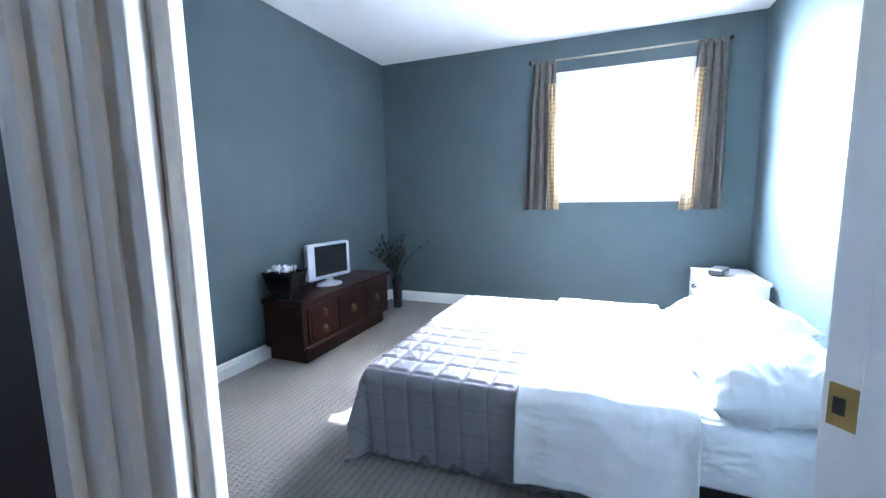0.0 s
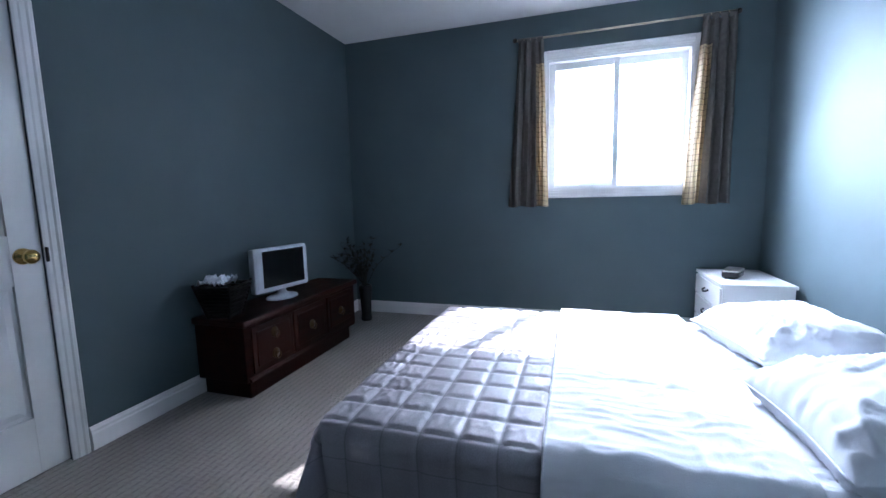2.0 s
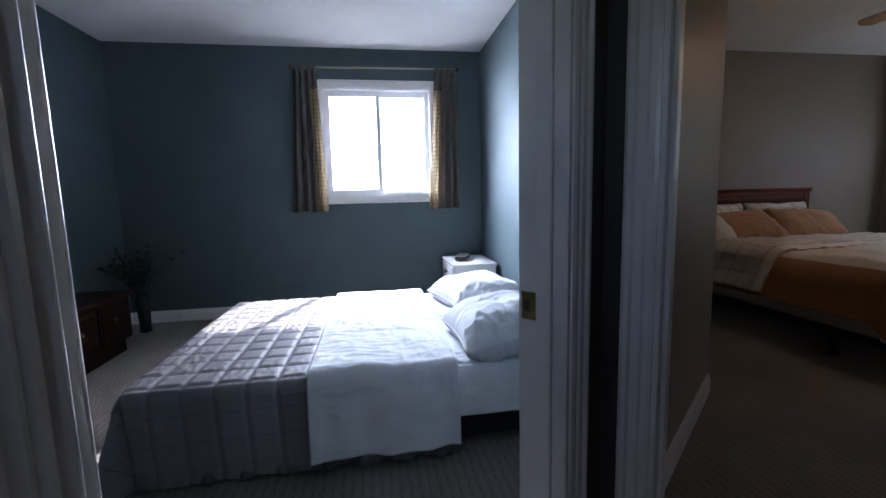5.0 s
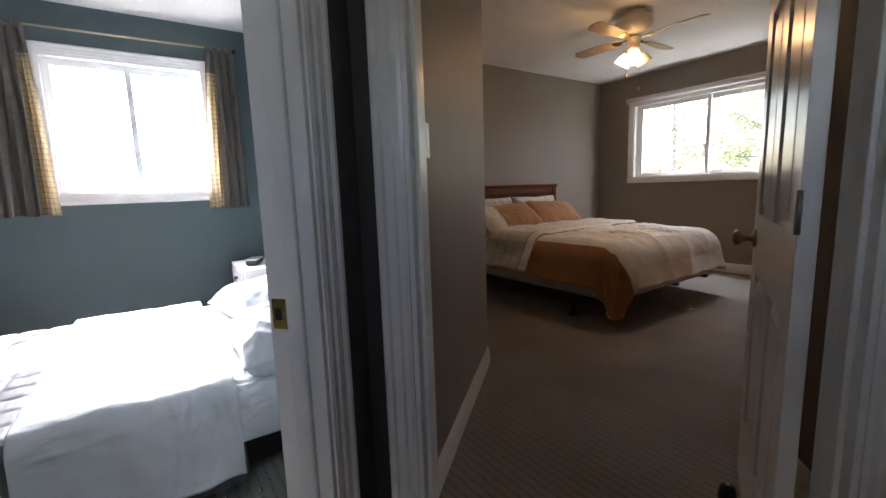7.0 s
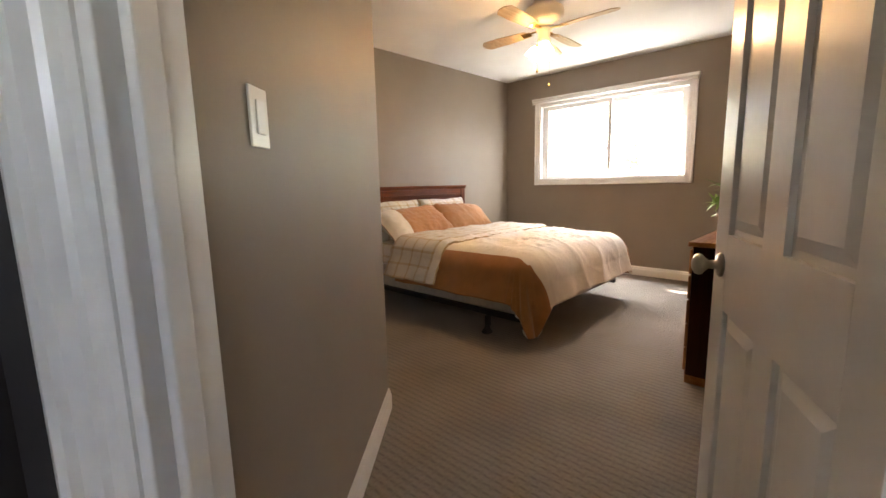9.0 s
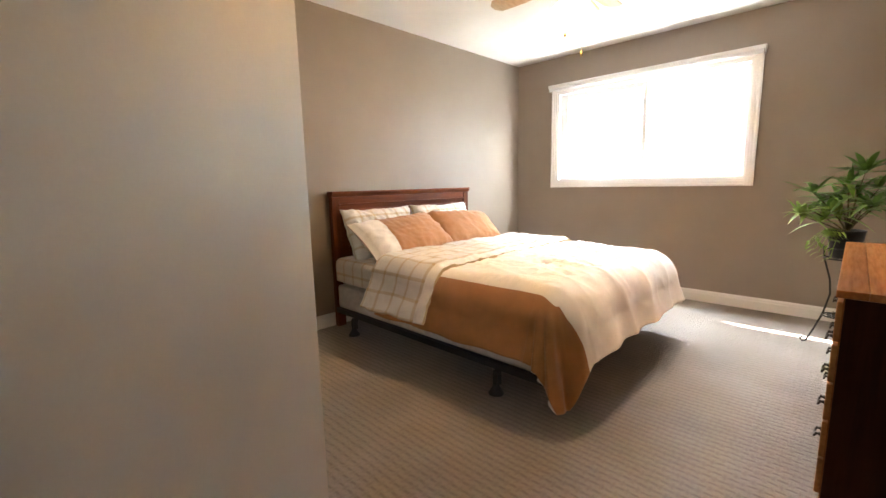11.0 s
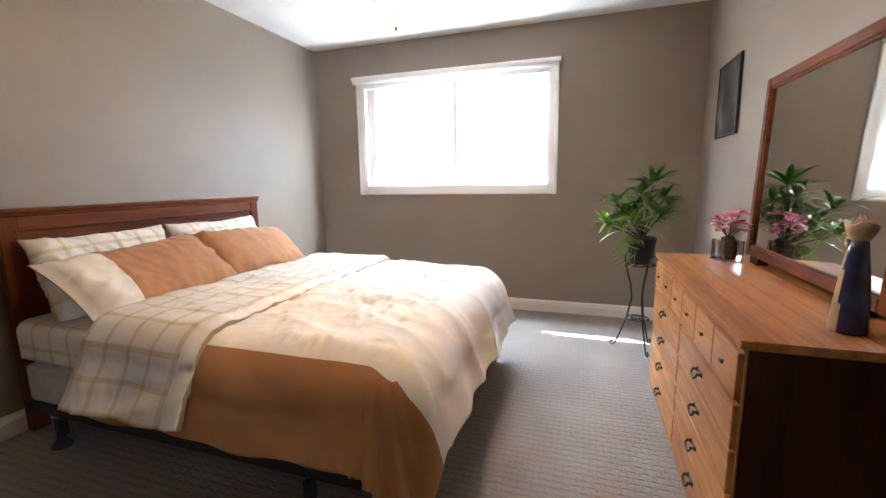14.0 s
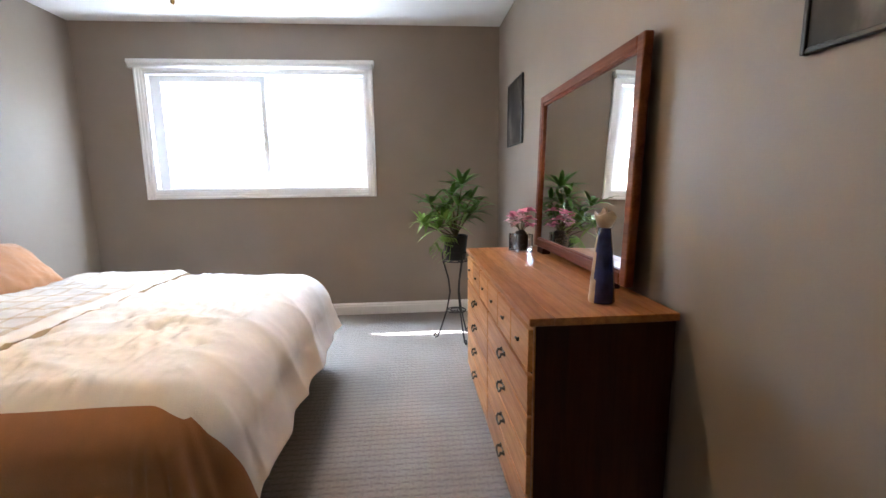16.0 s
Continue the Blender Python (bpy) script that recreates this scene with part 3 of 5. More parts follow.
def pillow_bm(w, h, thick, seed=0, flange=0.0, cap=None, worn=1.0):
    """A stuffed pillow: plump in the middle, pinched at seams and corners. Local x width, y height, z thickness."""
    n = 56
    bm = bmesh.new()
    uvl = bm.loops.layers.uv.new("UVMap")
    sides = []
    for top in (1, -1):
        grid = []
        for i in range(n + 1):
            row = []
            for j in range(n + 1):
                s, t = 2 * i / n - 1, 2 * j / n - 1
                x = w / 2 * s * (1 - 0.07 * (1 - t * t))
                y = h / 2 * t * (1 - 0.09 * (1 - s * s))
                si, ti = min(1, abs(s) * (1 + flange)), min(1, abs(t) * (1 + flange))
                z = thick / 2 * (max(0.0, (1 - si ** 3.2) * (1 - ti ** 3.2))) ** 0.55
                edge = 1 - (1 - s ** 6) * (1 - t ** 6)
                z += crease(x + seed, y, 5.0, 0.026, seed) * (0.35 + edge) * min(1, z / 0.03)
                z += 0.004 * math.sin(12 * (s * t) + 18 * s + seed) * edge * min(1, z / 0.02)
                z += crease(x * 1.7 - seed, y * 1.1, 11.0, 0.010, seed + 2) * (0.25 + 0.75 * edge) * min(1, z / 0.04)
                z += worn * (wrinkle(x + y * 0.7, y - x * 0.5, 20.0, 6.0, 0.013, seed) + wrinkle(x, y, 5.0, 19.0, 0.011, seed + 5)) * min(1, z / 0.04)
                row.append((x, y, top * (z + 0.003)))
            grid.append([bm.verts.new(p) for p in row])
        sides.append(grid)
        for i in range(n):
            for j in range(n):
                q = [grid[i][j], grid[i + 1][j], grid[i + 1][j + 1], grid[i][j + 1]]
                f = bm.faces.new(q if top > 0 else q[::-1])
                f.smooth = True
                if cap and cap(2 * (i + 0.5) / n - 1):
                    f.material_index = 1
                for lp in f.loops:
                    lp[uvl].uv = (lp.vert.co.x, lp.vert.co.y)
    a, b = sides
    ring = [(i, 0) for i in range(n)] + [(n, j) for j in range(n)] + [(i, n) for i in range(n, 0, -1)] + [(0, j) for j in range(n, 0, -1)]
    for k, (i, j) in enumerate(ring):
        i2, j2 = ring[(k + 1) % len(ring)]
        bm.faces.new((a[i][j], b[i][j], b[i2][j2], a[i2][j2])).smooth = True
    return bm


def leaf(bm, base, way, length, width, droop=0.3, seg=4):
    """A lance-shaped leaf with a keel, curving down."""
    way = Vector(way).normalized()
    side = way.cross(Vector((0, 0, 1)))
    if side.length < 0.05:
        side = Vector((1, 0, 0))
    side.normalize()
    up = side.cross(way)
    rows = []
    for i in range(seg + 1):
        f = i / seg
        p = Vector(base) + way * length * f - Vector((0, 0, droop * length * f * f))
        k = width / 2 * math.sin(math.pi * min(1, 0.12 + 0.88 * f)) ** 0.8 if i < seg else 0.0008
        rows.append((bm.verts.new(p - side * k + up * k * 0.35), bm.verts.new(p), bm.verts.new(p + side * k + up * k * 0.35)))
    for a, b in zip(rows, rows[1:]):
        bm.faces.new((a[0], a[1], b[1], b[0])).smooth = True
        bm.faces.new((a[1], a[2], b[2], b[1])).smooth = True


def panel_door(ob, w, h, t, y_front, material, both=True):
    """A six-panel door leaf: stiles and rails around raised, bevelled panels. Local x 0..w, y_front..y_front + t."""
    s, mid = 0.105, 0.10
    pw = (w - 2 * s - mid) / 2
    rows = ((0.25, 0.80), (1.00, 1.63), (1.74, 1.90))
    cols = ((s, s + pw), (s + pw + mid, w - s))
    y0, y1 = y_front, y_front + t
    for a, b in ((0, s), (w - s, w)):
        part("stile", one_box(a, b, y0, y1, 0.008, h, bevel=0.0015), material, ob)
    part("mullion", one_box(s, w - s, y0 + 0.0002, y1 - 0.0002, 1.90, h), material, ob)
    for z0, z1 in ((0.008, 0.25), (0.80, 1.00), (1.63, 1.74)):
        part("rail", one_box(s, w - s, y0 + 0.0002, y1 - 0.0002, z0, z1), material, ob)
    for z0, z1 in rows:
        part("mullion", one_box(cols[0][1], cols[1][0], y0 + 0.0004, y1 - 0.0004, z0, z1), material, ob)
        for a, b in cols:
            bm = bmesh.new()
            box(bm, a, b, y0 + 0.013, y1 - 0.013, z0, z1)
            for yy, dy in ((y0 + 0.013, -1), (y1 - 0.013, 1)):
                o = [(a + 0.016, z0 + 0.016), (b - 0.016, z0 + 0.016), (b - 0.016, z1 - 0.016), (a + 0.016, z1 - 0.016)]
                i = [(a + 0.042, z0 + 0.042), (b - 0.042, z0 + 0.042), (b - 0.042, z1 - 0.042), (a + 0.042, z1 - 0.042)]
                ov = [bm.verts.new((x, yy + dy * 0.0005, z)) for x, z in o]
                iv = [bm.verts.new((x, yy + dy * 0.0095, z)) for x, z in i]
                bm.faces.new(iv)
                for k in range(4):
                    bm.faces.new((ov[k], ov[(k + 1) % 4], iv[(k + 1) % 4], iv[k]))
            part("panel", bm, material, ob)


def door_knob(parent, x, z, y, way, material, label):
    m = pose(x, y, z, -90 * way, 0, 0)
    bm = bmesh.new()
    lathe(bm, [(0.033, 0), (0.033, 0.004), (0.028, 0.009), (0.013, 0.012), (0.011, 0.030), (0.018, 0.038), (0.027, 0.046), (0.029, 0.054), (0.026, 0.062), (0.016, 0.068), (0.004, 0.070)], 24, m)
    part("door_knob", bm, material, parent, label)


# ---- blue bedroom ----
closet = thing("door_1", pose(-2.136, 1.066, 0, 0, 0, 90), "white six-panel closet door, closed, brass knob", "door", "", "structure")
panel_door(closet, 0.757, 2.032, 0.035, 0.012, TRIM)
door_knob(closet, 0.757 - 0.065, 0.915, 0.012, -1, BRASS, "polished brass knob")
closet_frame = thing("door_frame_3", pose(-2.136, 0, 0, 0, 0, 90), "white moulded casing of the closet door", "door frame", "", "structure")
casing(1.068, 1.822, 2.037, ident_pose, closet_frame)
part("latch", one_box(1.824, 1.829, -0.0215, -0.004, 0.885, 0.945), BRONZE, closet_frame, "dark latch plate")
part("jamb", one_box(1.05, 1.84, 0.055, 0.10, 0, 2.04), TRIM, closet_frame)

BX = (-0.83, 0.98, 1.735, 3.21)
BTOP = 0.402
bed = thing("bed", pose(0, 0, 0), "low bed with grey quilt folded over white sheets", "bed")
part("mattress", one_box(BX[0] + 0.02, BX[1], BX[2] + 0.015, BX[3] - 0.015, 0.205, BTOP - 0.012, bevel=0.04), SHEET, bed)
part("box_base", one_box(BX[0] + 0.06, BX[1] - 0.02, BX[2] + 0.07, BX[3] - 0.05, 0.05, 0.20, bevel=0.01), BLACK_IRON, bed, "black base under the mattress")
for x in (BX[0] + 0.12, BX[1] - 0.1):
    for y in (BX[2] + 0.12, BX[3] - 0.12):
        bm = bmesh.new()
        lathe(bm, [(0.022, 0), (0.025, 0.01), (0.018, 0.05)], 12, pose(x, y, 0))
        part("leg", bm, BLACK_IRON, bed)


def fitted(u, v):
    return crease(u, v, 4.5, 0.006, 2.0) + wrinkle(u, v, 4.0, 26.0, 0.010, 6.0) + wrinkle(u, v, 12.0, 26.0, 0.007, 3.0)


part("fitted_sheet", cloth(0.3, 1.20, BX[2] - 0.19, BX[3] + 0.16, (BX[0], BX[1] + 0.01, BX[2], BX[3]), BTOP, 0.0085, 0.05, 0.0, 0.003, 9, fitted, 0.004), SHEET, bed)


def quilted(u, v):
    fu, fv = (u - 0.002) % 0.118, (v - 0.002) % 0.118
    su, sv = min(fu, 0.118 - fu), min(fv, 0.118 - fv)
    ridge_u, ridge_v = 1 - math.exp(-(su / 0.011) ** 2), 1 - math.exp(-(sv / 0.011) ** 2)
    if v < BX[2] - 0.03:
        return 0.006 * ridge_u + crease(u, v, 5.0, 0.005, 5.0)
    puff = (math.sin(math.pi * fu / 0.118) * math.sin(math.pi * fv / 0.118)) ** 0.4
    slack = max(0.0, noise.noise((u * 2.1, v * 2.1, 3.0)) + 0.2)
    gather = wrinkle(u, v, 30.0, 12.0, 0.008 * (0.4 + slack), 4.0)
    return 0.006 * ridge_u * ridge_v + 0.0025 * puff + gather + 0.002 * noise.noise((u * 3, v * 3, 1))


part("quilt", cloth(BX[0] - 0.37, -0.08, BX[2] - 0.385, BX[3] + 0.30, BX, BTOP + 0.014, 0.007, 0.05, -0.07, 0.006, 9, quilted, 0.010, ear=0.085), QUILT, bed, "grey quilted bedspread")


def sheeted(u, v):
    return 0.004 + crease(u, v, 3.2, 0.010, 9.0) + wrinkle(u, v, 5.0, 21.0, 0.006, 2.0) + wrinkle(u, v, 23.0, 8.0, 0.004, 8.0) + 0.004 * noise.noise((u * 9, v * 9, 3))


part("top_sheet", cloth(-0.115, 0.50, BX[2] - 0.345, BX[3] + 0.22, (BX[0] - 0.5, BX[1] + 0.5, BX[2] - 0.018, BX[3] + 0.018), BTOP + 0.034, 0.009, 0.06, 0.08, 0.010, 16, sheeted, 0.005), SHEET, bed, "white folded top sheet")
bm = bmesh.new()
rows = []
for i in range(91):
    x = BX[0] + 0.1 + 1.25 * i / 90
    o = 0.016 * math.sin(i * 0.55) + 0.008 * math.sin(i * 1.3 + 1)
    rows.append([bm.verts.new((x, BX[2] + 0.075 - 0.05 * k / 4 - o * (k / 4), 0.20 - 0.188 * k / 4)) for k in range(5)])
for a, b in zip(rows, rows[1:]):
    for k in range(4):
        bm.faces.new((a[k], b[k], b[k + 1], a[k + 1])).smooth = True
thicken(bm, 0.004)
part("bed_skirt", bm, SKIRT, bed, "grey pleated bed skirt")

for k, (x, y, z, tilt, turn, w, h, th) in enumerate(((0.82, 2.80, 0.488, -6, 98, 0.66, 0.48, 0.20), (0.765, 2.03, 0.495, -8, 91, 0.62, 0.48, 0.245))):
    p = thing("pillow", pose(x, y, z) @ pose(0, 0, 0, 0, 0, turn) @ pose(0, 0, 0, tilt, 3, 0), "plump white pillow with creased cotton case", "pillow", "white pillows")
    part("pillowcase", pillow_bm(w, h, th, 3.1 + k * 5), PILLOW, p)
    bm = bmesh.new()
    tube(bm, [(-w / 2 + w * i / 10, h / 2 * (1 - 0.09 * (1 - (2 * i / 10 - 1) ** 2)), 0) for i in range(11)], 0.004, 6)
    part("seam", bm, PILLOW, p)

NS = pose(0.85, 3.71, 0)
ns = thing("nightstand", NS, "white painted nightstand with one drawer", "nightstand")
part("body", one_box(0.012, 0.40, 0.012, 0.598, 0.03, 0.495, bevel=0.003), TRIM, ns)
part("top", one_box(0, 0.41, 0, 0.61, 0.495, 0.518, bevel=0.004), TRIM, ns)
part("plinth", one_box(0.025, 0.40, 0.02, 0.59, 0, 0.03), TRIM, ns)
for z0, z1 in ((0.345, 0.485), (0.19, 0.335), (0.04, 0.18)):
    dr = part("drawer", one_box(-0.004, 0.012, 0.022, 0.588, z0, z1, bevel=0.003), TRIM, ns)
    bm = bmesh.new()
    zc = (z0 + z1) / 2
    tube(bm, [(-0.004, 0.26, zc + 0.01), (-0.022, 0.262, zc), (-0.026, 0.30, zc - 0.008), (-0.022, 0.338, zc), (-0.004, 0.34, zc + 0.01)], 0.006, 8)
    part("handle", bm, BLACK_IRON, dr, "black bail handle")

clock = thing("clock_radio", pose(0.99, 3.98, 0.518, 0, 0, 62), "dark clock radio on the white nightstand", "clock radio")
bm = one_box(-0.085, 0.085, -0.05, 0.05, 0.004, 0.055, bevel=0.012)
part("case", bm, BLACK_PLASTIC, clock)
part("trim_band", one_box(-0.088, 0.088, -0.052, 0.048, 0.046, 0.060, bevel=0.005), NICKEL, clock, "silver top trim")
part("display", one_box(-0.055, 0.055, -0.0535, -0.049, 0.014, 0.042, bevel=0.002), SCREEN, clock)
for x in (-0.07, 0.07):
    part("foot", one_box(x - 0.01, x + 0.01, -0.03, 0.03, 0, 0.006), BLACK_PLASTIC, clock)

# low chest with doors and drawers along the blue wall
CH = pose(-2.118, 2.475, 0)
chest = thing("cedar_chest", CH, "low dark mahogany chest with round pulls", "chest")
part("body", one_box(0.0, 0.345, 0.0, 1.205, 0.10, 0.425, bevel=0.004), MAHOG, chest)
part("plinth", one_box(0.01, 0.338, 0.03, 1.12, 0, 0.10, bevel=0.006), MAHOG, chest)
part("top", one_box(-0.002, 0.372, -0.02, 1.225, 0.425, 0.462, bevel=0.010), MAHOG, chest, "moulded dark chest top")
bm = bmesh.new()
extrude_profile(bm, [(0, 0), (0.018, 0.004), (0.014, 0.014), (0.004, 0.022), (0, 0.024)], 0.02, 1.165, pose(0.345, 0, 0.10) @ pose(0, 1.185, 0, 0, 0, -90))
part("moulding", bm, MAHOG, chest)
for a, b in ((0.05, 0.40), (0.42, 0.78), (0.80, 1.14)):
    pn = part("door", one_box(0.345, 0.357, a, b, 0.14, 0.405, bevel=0.004), MAHOG, chest)
    part("field", one_box(0.356, 0.362, a + 0.03, b - 0.03, 0.17, 0.375, bevel=0.004), MAHOG, pn)
for y, z in ((0.225, 0.335), (0.225, 0.205), (0.60, 0.27), (0.97, 0.27)):
    bm = bmesh.new()
    lathe(bm, [(0.030, 0), (0.030, 0.004), (0.022, 0.007), (0.010, 0.010), (0.010, 0.016), (0.002, 0.017)], 20, pose(0.362, y, z, 0, 90, 0))
    tube(bm, [(0.382, y + 0.020 * math.cos(k * math.pi / 8), z - 0.012 + 0.020 * math.sin(k * math.pi / 8)) for k in range(17)], 0.0035, 6)
    part("ring_pull", bm, AGED, chest, "aged brass ring pull")

tv = thing("television", pose(-1.94, 3.02, 0.462, 0, 0, 80), "small silver flat television on the dark chest", "television")
bm = bmesh.new()
lathe(bm, [(0.115, 0), (0.115, 0.010), (0.095, 0.020), (0.05, 0.026), (0.03, 0.045), (0.028, 0.075)], 32, Matrix.Diagonal((1.0, 0.72, 1, 1)))
part("stand", bm, SILVER_PLASTIC, tv)
scr = part("housing", one_box(-0.228, 0.214, -0.03, 0.025, 0.062, 0.348, bevel=0.012), SILVER_PLASTIC, tv)
part("back", one_box(-0.17, 0.17, 0.024, 0.065, 0.10, 0.33, bevel=0.02), SILVER_PLASTIC, tv)
part("screen", one_box(-0.165, 0.180, -0.0325, -0.028, 0.092, 0.330, bevel=0.002), SCREEN, scr, "black glossy screen")
for s in (-1, 1):
    part("speaker_grille", one_box(s * 0.198 - 0.012, s * 0.198 + 0.012, -0.0318, -0.028, 0.085, 0.328, bevel=0.002), SILVER_PLASTIC, scr)

bin_ob = thing("waste_basket", pose(-1.96, 2.55, 0.462, 0, 0, 12), "dark woven basket holding crumpled silver foil", "basket")
bm = bmesh.new()
for k in range(9):
    z = 0.012 + k * 0.021
    w = 0.062 + 0.042 * k / 8
    ringp = [(-w, -w), (w, -w), (w, w), (-w, w)]
    pts = []
    for q in range(4):
        a, b = ringp[q], ringp[(q + 1) % 4]
        for f in range(6):
            g = f / 6
            pts.append((a[0] + (b[0] - a[0]) * g, a[1] + (b[1] - a[1]) * g, z + 0.004 * math.sin((f + k) * math.pi)))
    tube(bm, pts + [pts[0]], 0.0105, 6)
part("weave", bm, WICKER, bin_ob)
bm = bmesh.new()
for sx in (-1, 1):
    for sy in (-1, 1):
        tube(bm, [(sx * 0.062, sy * 0.062, 0), (sx * 0.108, sy * 0.108, 0.20)], 0.009, 6)
box(bm, -0.062, 0.062, -0.062, 0.062, 0.004, 0.012)
part("frame", bm, WICKER, bin_ob)
bm = bmesh.new()
rows = []
rng = random.Random(4)
for i in range(14):
    rows.append([bm.verts.new((-0.09 + 0.17 * i / 13, -0.10 + 0.12 * j / 9, 0.19 + 0.035 * rng.random() + 0.02 * (i % 2))) for j in range(10)])
for a, b in zip(rows, rows[1:]):
    for j in range(9):
        bm.faces.new((a[j], b[j], b[j + 1], a[j + 1]))
thicken(bm, 0.002)
part("foil", bm, plain("crumpled foil", (0.75, 0.77, 0.80), 0.3, 0.9, relief=0.1), bin_ob, "crumpled silver foil")

dv = thing("floor_vase", pose(-1.88, 4.08, 0), "dark floor vase with dried branches in the corner", "vase")
bm = bmesh.new()
lathe(bm, [(0.045, 0), (0.05, 0.01), (0.045, 0.06), (0.05, 0.18), (0.062, 0.30), (0.055, 0.33), (0.048, 0.33), (0.05, 0.30)], 20)
part("vase", bm, plain("black ceramic", (0.014, 0.014, 0.014), 0.5, var=0.3), dv)
rng = random.Random(7)
for k in range(22):
    a, sp = rng.uniform(0, 6.28), rng.uniform(0.08, 0.36)
    h = rng.uniform(0.28, 0.47)
    ex, ey = sp * math.cos(a), min(0.2, sp * math.sin(a))
    pts = [(0.2 * ex * f + 0.8 * ex * f * f + 0.01 * math.sin(f * 9 + k), 0.2 * ey * f + 0.8 * ey * f * f, 0.28 + h * f) for f in [i / 7 for i in range(8)]]
    bm = bmesh.new()
    tube(bm, pts, 0.004, 5, 0.0015)
    for i in range(3, 8):
        for _ in range(6):
            leaf(bm, pts[i], (rng.uniform(-1, 1), rng.uniform(-1, 1), rng.uniform(0.2, 1.2)), rng.uniform(0.03, 0.07), 0.016, 0.2, 2)
    part("dried_branch", bm, DRY, dv)

# curtain rod and two short tab curtains
rod = thing("curtain_rod", pose(0, 4.315, 2.365), "thin brass curtain rod with dark round finials", "curtain rod")
bm = bmesh.new()
tube(bm, [(-0.525, 0, -0.004), (0.25, 0, 0), (1.03, 0, 0.006)], 0.008, 10)
part("rod", bm, plain("dull antique brass", (0.50, 0.42, 0.30), 0.45, 0.6, var=0.1), rod)
for x in (-0.535, 1.04):
    bm = bmesh.new()
    bmesh.ops.create_uvsphere(bm, u_segments=14, v_segments=10, radius=0.019)
    for v in bm.verts:
        v.co.x += x
    part("finial", bm, BRONZE, rod, "dark round finial")
for x in (-0.47, 0.97):
    part("bracket", one_box(x - 0.006, x + 0.006, 0.0, 0.06, -0.02, 0.006, bevel=0.002), BRASS, rod)


def curtain(x0, x1, b0, b1, unlit_side, label):
    """A short curtain gathered on tabs: top span x0..x1, bottom span b0..b1; the outer part coloured as unlit taupe."""
    ob = thing("curtain", pose(0, 4.315, 0), label, "curtain", "window curtains")
    n, m = 120, 44
    for band in (0, 1):
        bm = bmesh.new()
        uvl = bm.loops.layers.uv.new("UVMap")
        grid = []
        i0, i1 = ((0, 84) if unlit_side < 0 else (44, n)) if band else ((84, n) if unlit_side < 0 else (0, 44))
        for i in range(i0, i1 + 1):
            f = i / n
            col = []
            for j in range(m + 1):
                g = j / m
                x = (x0 + (x1 - x0) * f) * (1 - g) + (b0 + (b1 - b0) * f) * g
                amp = 0.026 + 0.014 * g
                y = amp * math.sin(f * 26 + 0.8 * math.sin(g * 3 + f * 5)) + 0.006 * math.sin(f * 61 + g * 2)
                pinch = math.exp(-((g - 0.10) / 0.06) ** 2)
                y *= 1 - 0.55 * pinch
                x += 0.006 * math.sin(f * 26 + 1.5 + g)
                col.append(bm.verts.new((x, y, 2.345 - (2.345 - 1.015 + 0.006 * math.sin(f * 14)) * g)))
            grid.append(col)
        for i, (a, b) in enumerate(zip(grid, grid[1:])):
            for j in range(m):
                fc = bm.faces.new((a[j], b[j], b[j + 1], a[j + 1]))
                fc.smooth = True
                # the heading rows take the unlit tone as well
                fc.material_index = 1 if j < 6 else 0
                for lp, (di, dj) in zip(fc.loops, ((0, 0), (1, 0), (1, 1), (0, 1))):
                    lp[uvl].uv = ((i0 + i + di) / n * 0.62, (j + dj) / m * 1.33)
        part("cloth", bm, [CURTAIN_UNLIT if band else CURTAIN, CURTAIN_UNLIT], ob, "outer taupe cloth in an unlit tone" if band else "beige plaid cloth in a sunlit tone")
    for k in range(4):
        xc = x0 + (x1 - x0) * (k + 0.5) / 4
        bm = bmesh.new()
        lathe(bm, [(0.014, -0.024), (0.014, 0.024), (0.0115, 0.024), (0.0115, -0.024), (0.014, -0.024)], 14, pose(xc, 0, 2.362, 0, 90, 0), caps=False)
        box(bm, xc - 0.022, xc + 0.022, -0.013, -0.009, 2.33, 2.362)
        part("tab", bm, CURTAIN_UNLIT, ob)
    return ob


curtain(-0.51, -0.31, -0.60, -0.262, -1, "short beige plaid tab curtain, drawn aside, narrow")
curtain(0.81, 1.03, 0.725, 1.06, 1, "short beige plaid tab curtain, drawn aside, fuller")


# ---- passage ----
D2 = D @ pose(0.335, -0.992, 0, 0, 0, -16)
door_2 = thing("door_2", D2, "white six-panel bedroom door, standing open", "door", "", "structure")
panel_door(door_2, 0.762, 2.03, 0.035, -0.036, TRIM)
door_knob(door_2, 0.762 - 0.065, 0.915, -0.001, 1, NICKEL, "worn nickel knob")
door_knob(door_2, 0.762 - 0.065, 0.915, -0.036, -1, NICKEL, "worn nickel knob")
part("latch_plate", one_box(0.7615, 0.7630, -0.030, -0.006, 0.885, 0.945), BRASS, door_2)
for z in (0.25, 1.05, 1.80):
    bm = bmesh.new()
    lathe(bm, [(0.006, z - 0.045), (0.006, z + 0.045)], 10, pose(-0.006, 0.0, 0))
    part("hinge", bm, NICKEL, door_2)
stop = thing("door_stop", pose(1.880, 0.632, 0, 0, 0, 20), "black rubber door stop on the carpet", "door stop")
bm = bmesh.new()
lathe(bm, [(0.030, 0), (0.031, 0.01), (0.026, 0.045), (0.020, 0.055), (0.004, 0.058)], 16)
part("rubber_block", bm, BLACK_PLASTIC, stop)
part("screw_head", one_box(-0.005, 0.005, -0.005, 0.005, 0.057, 0.0605), NICKEL, stop)

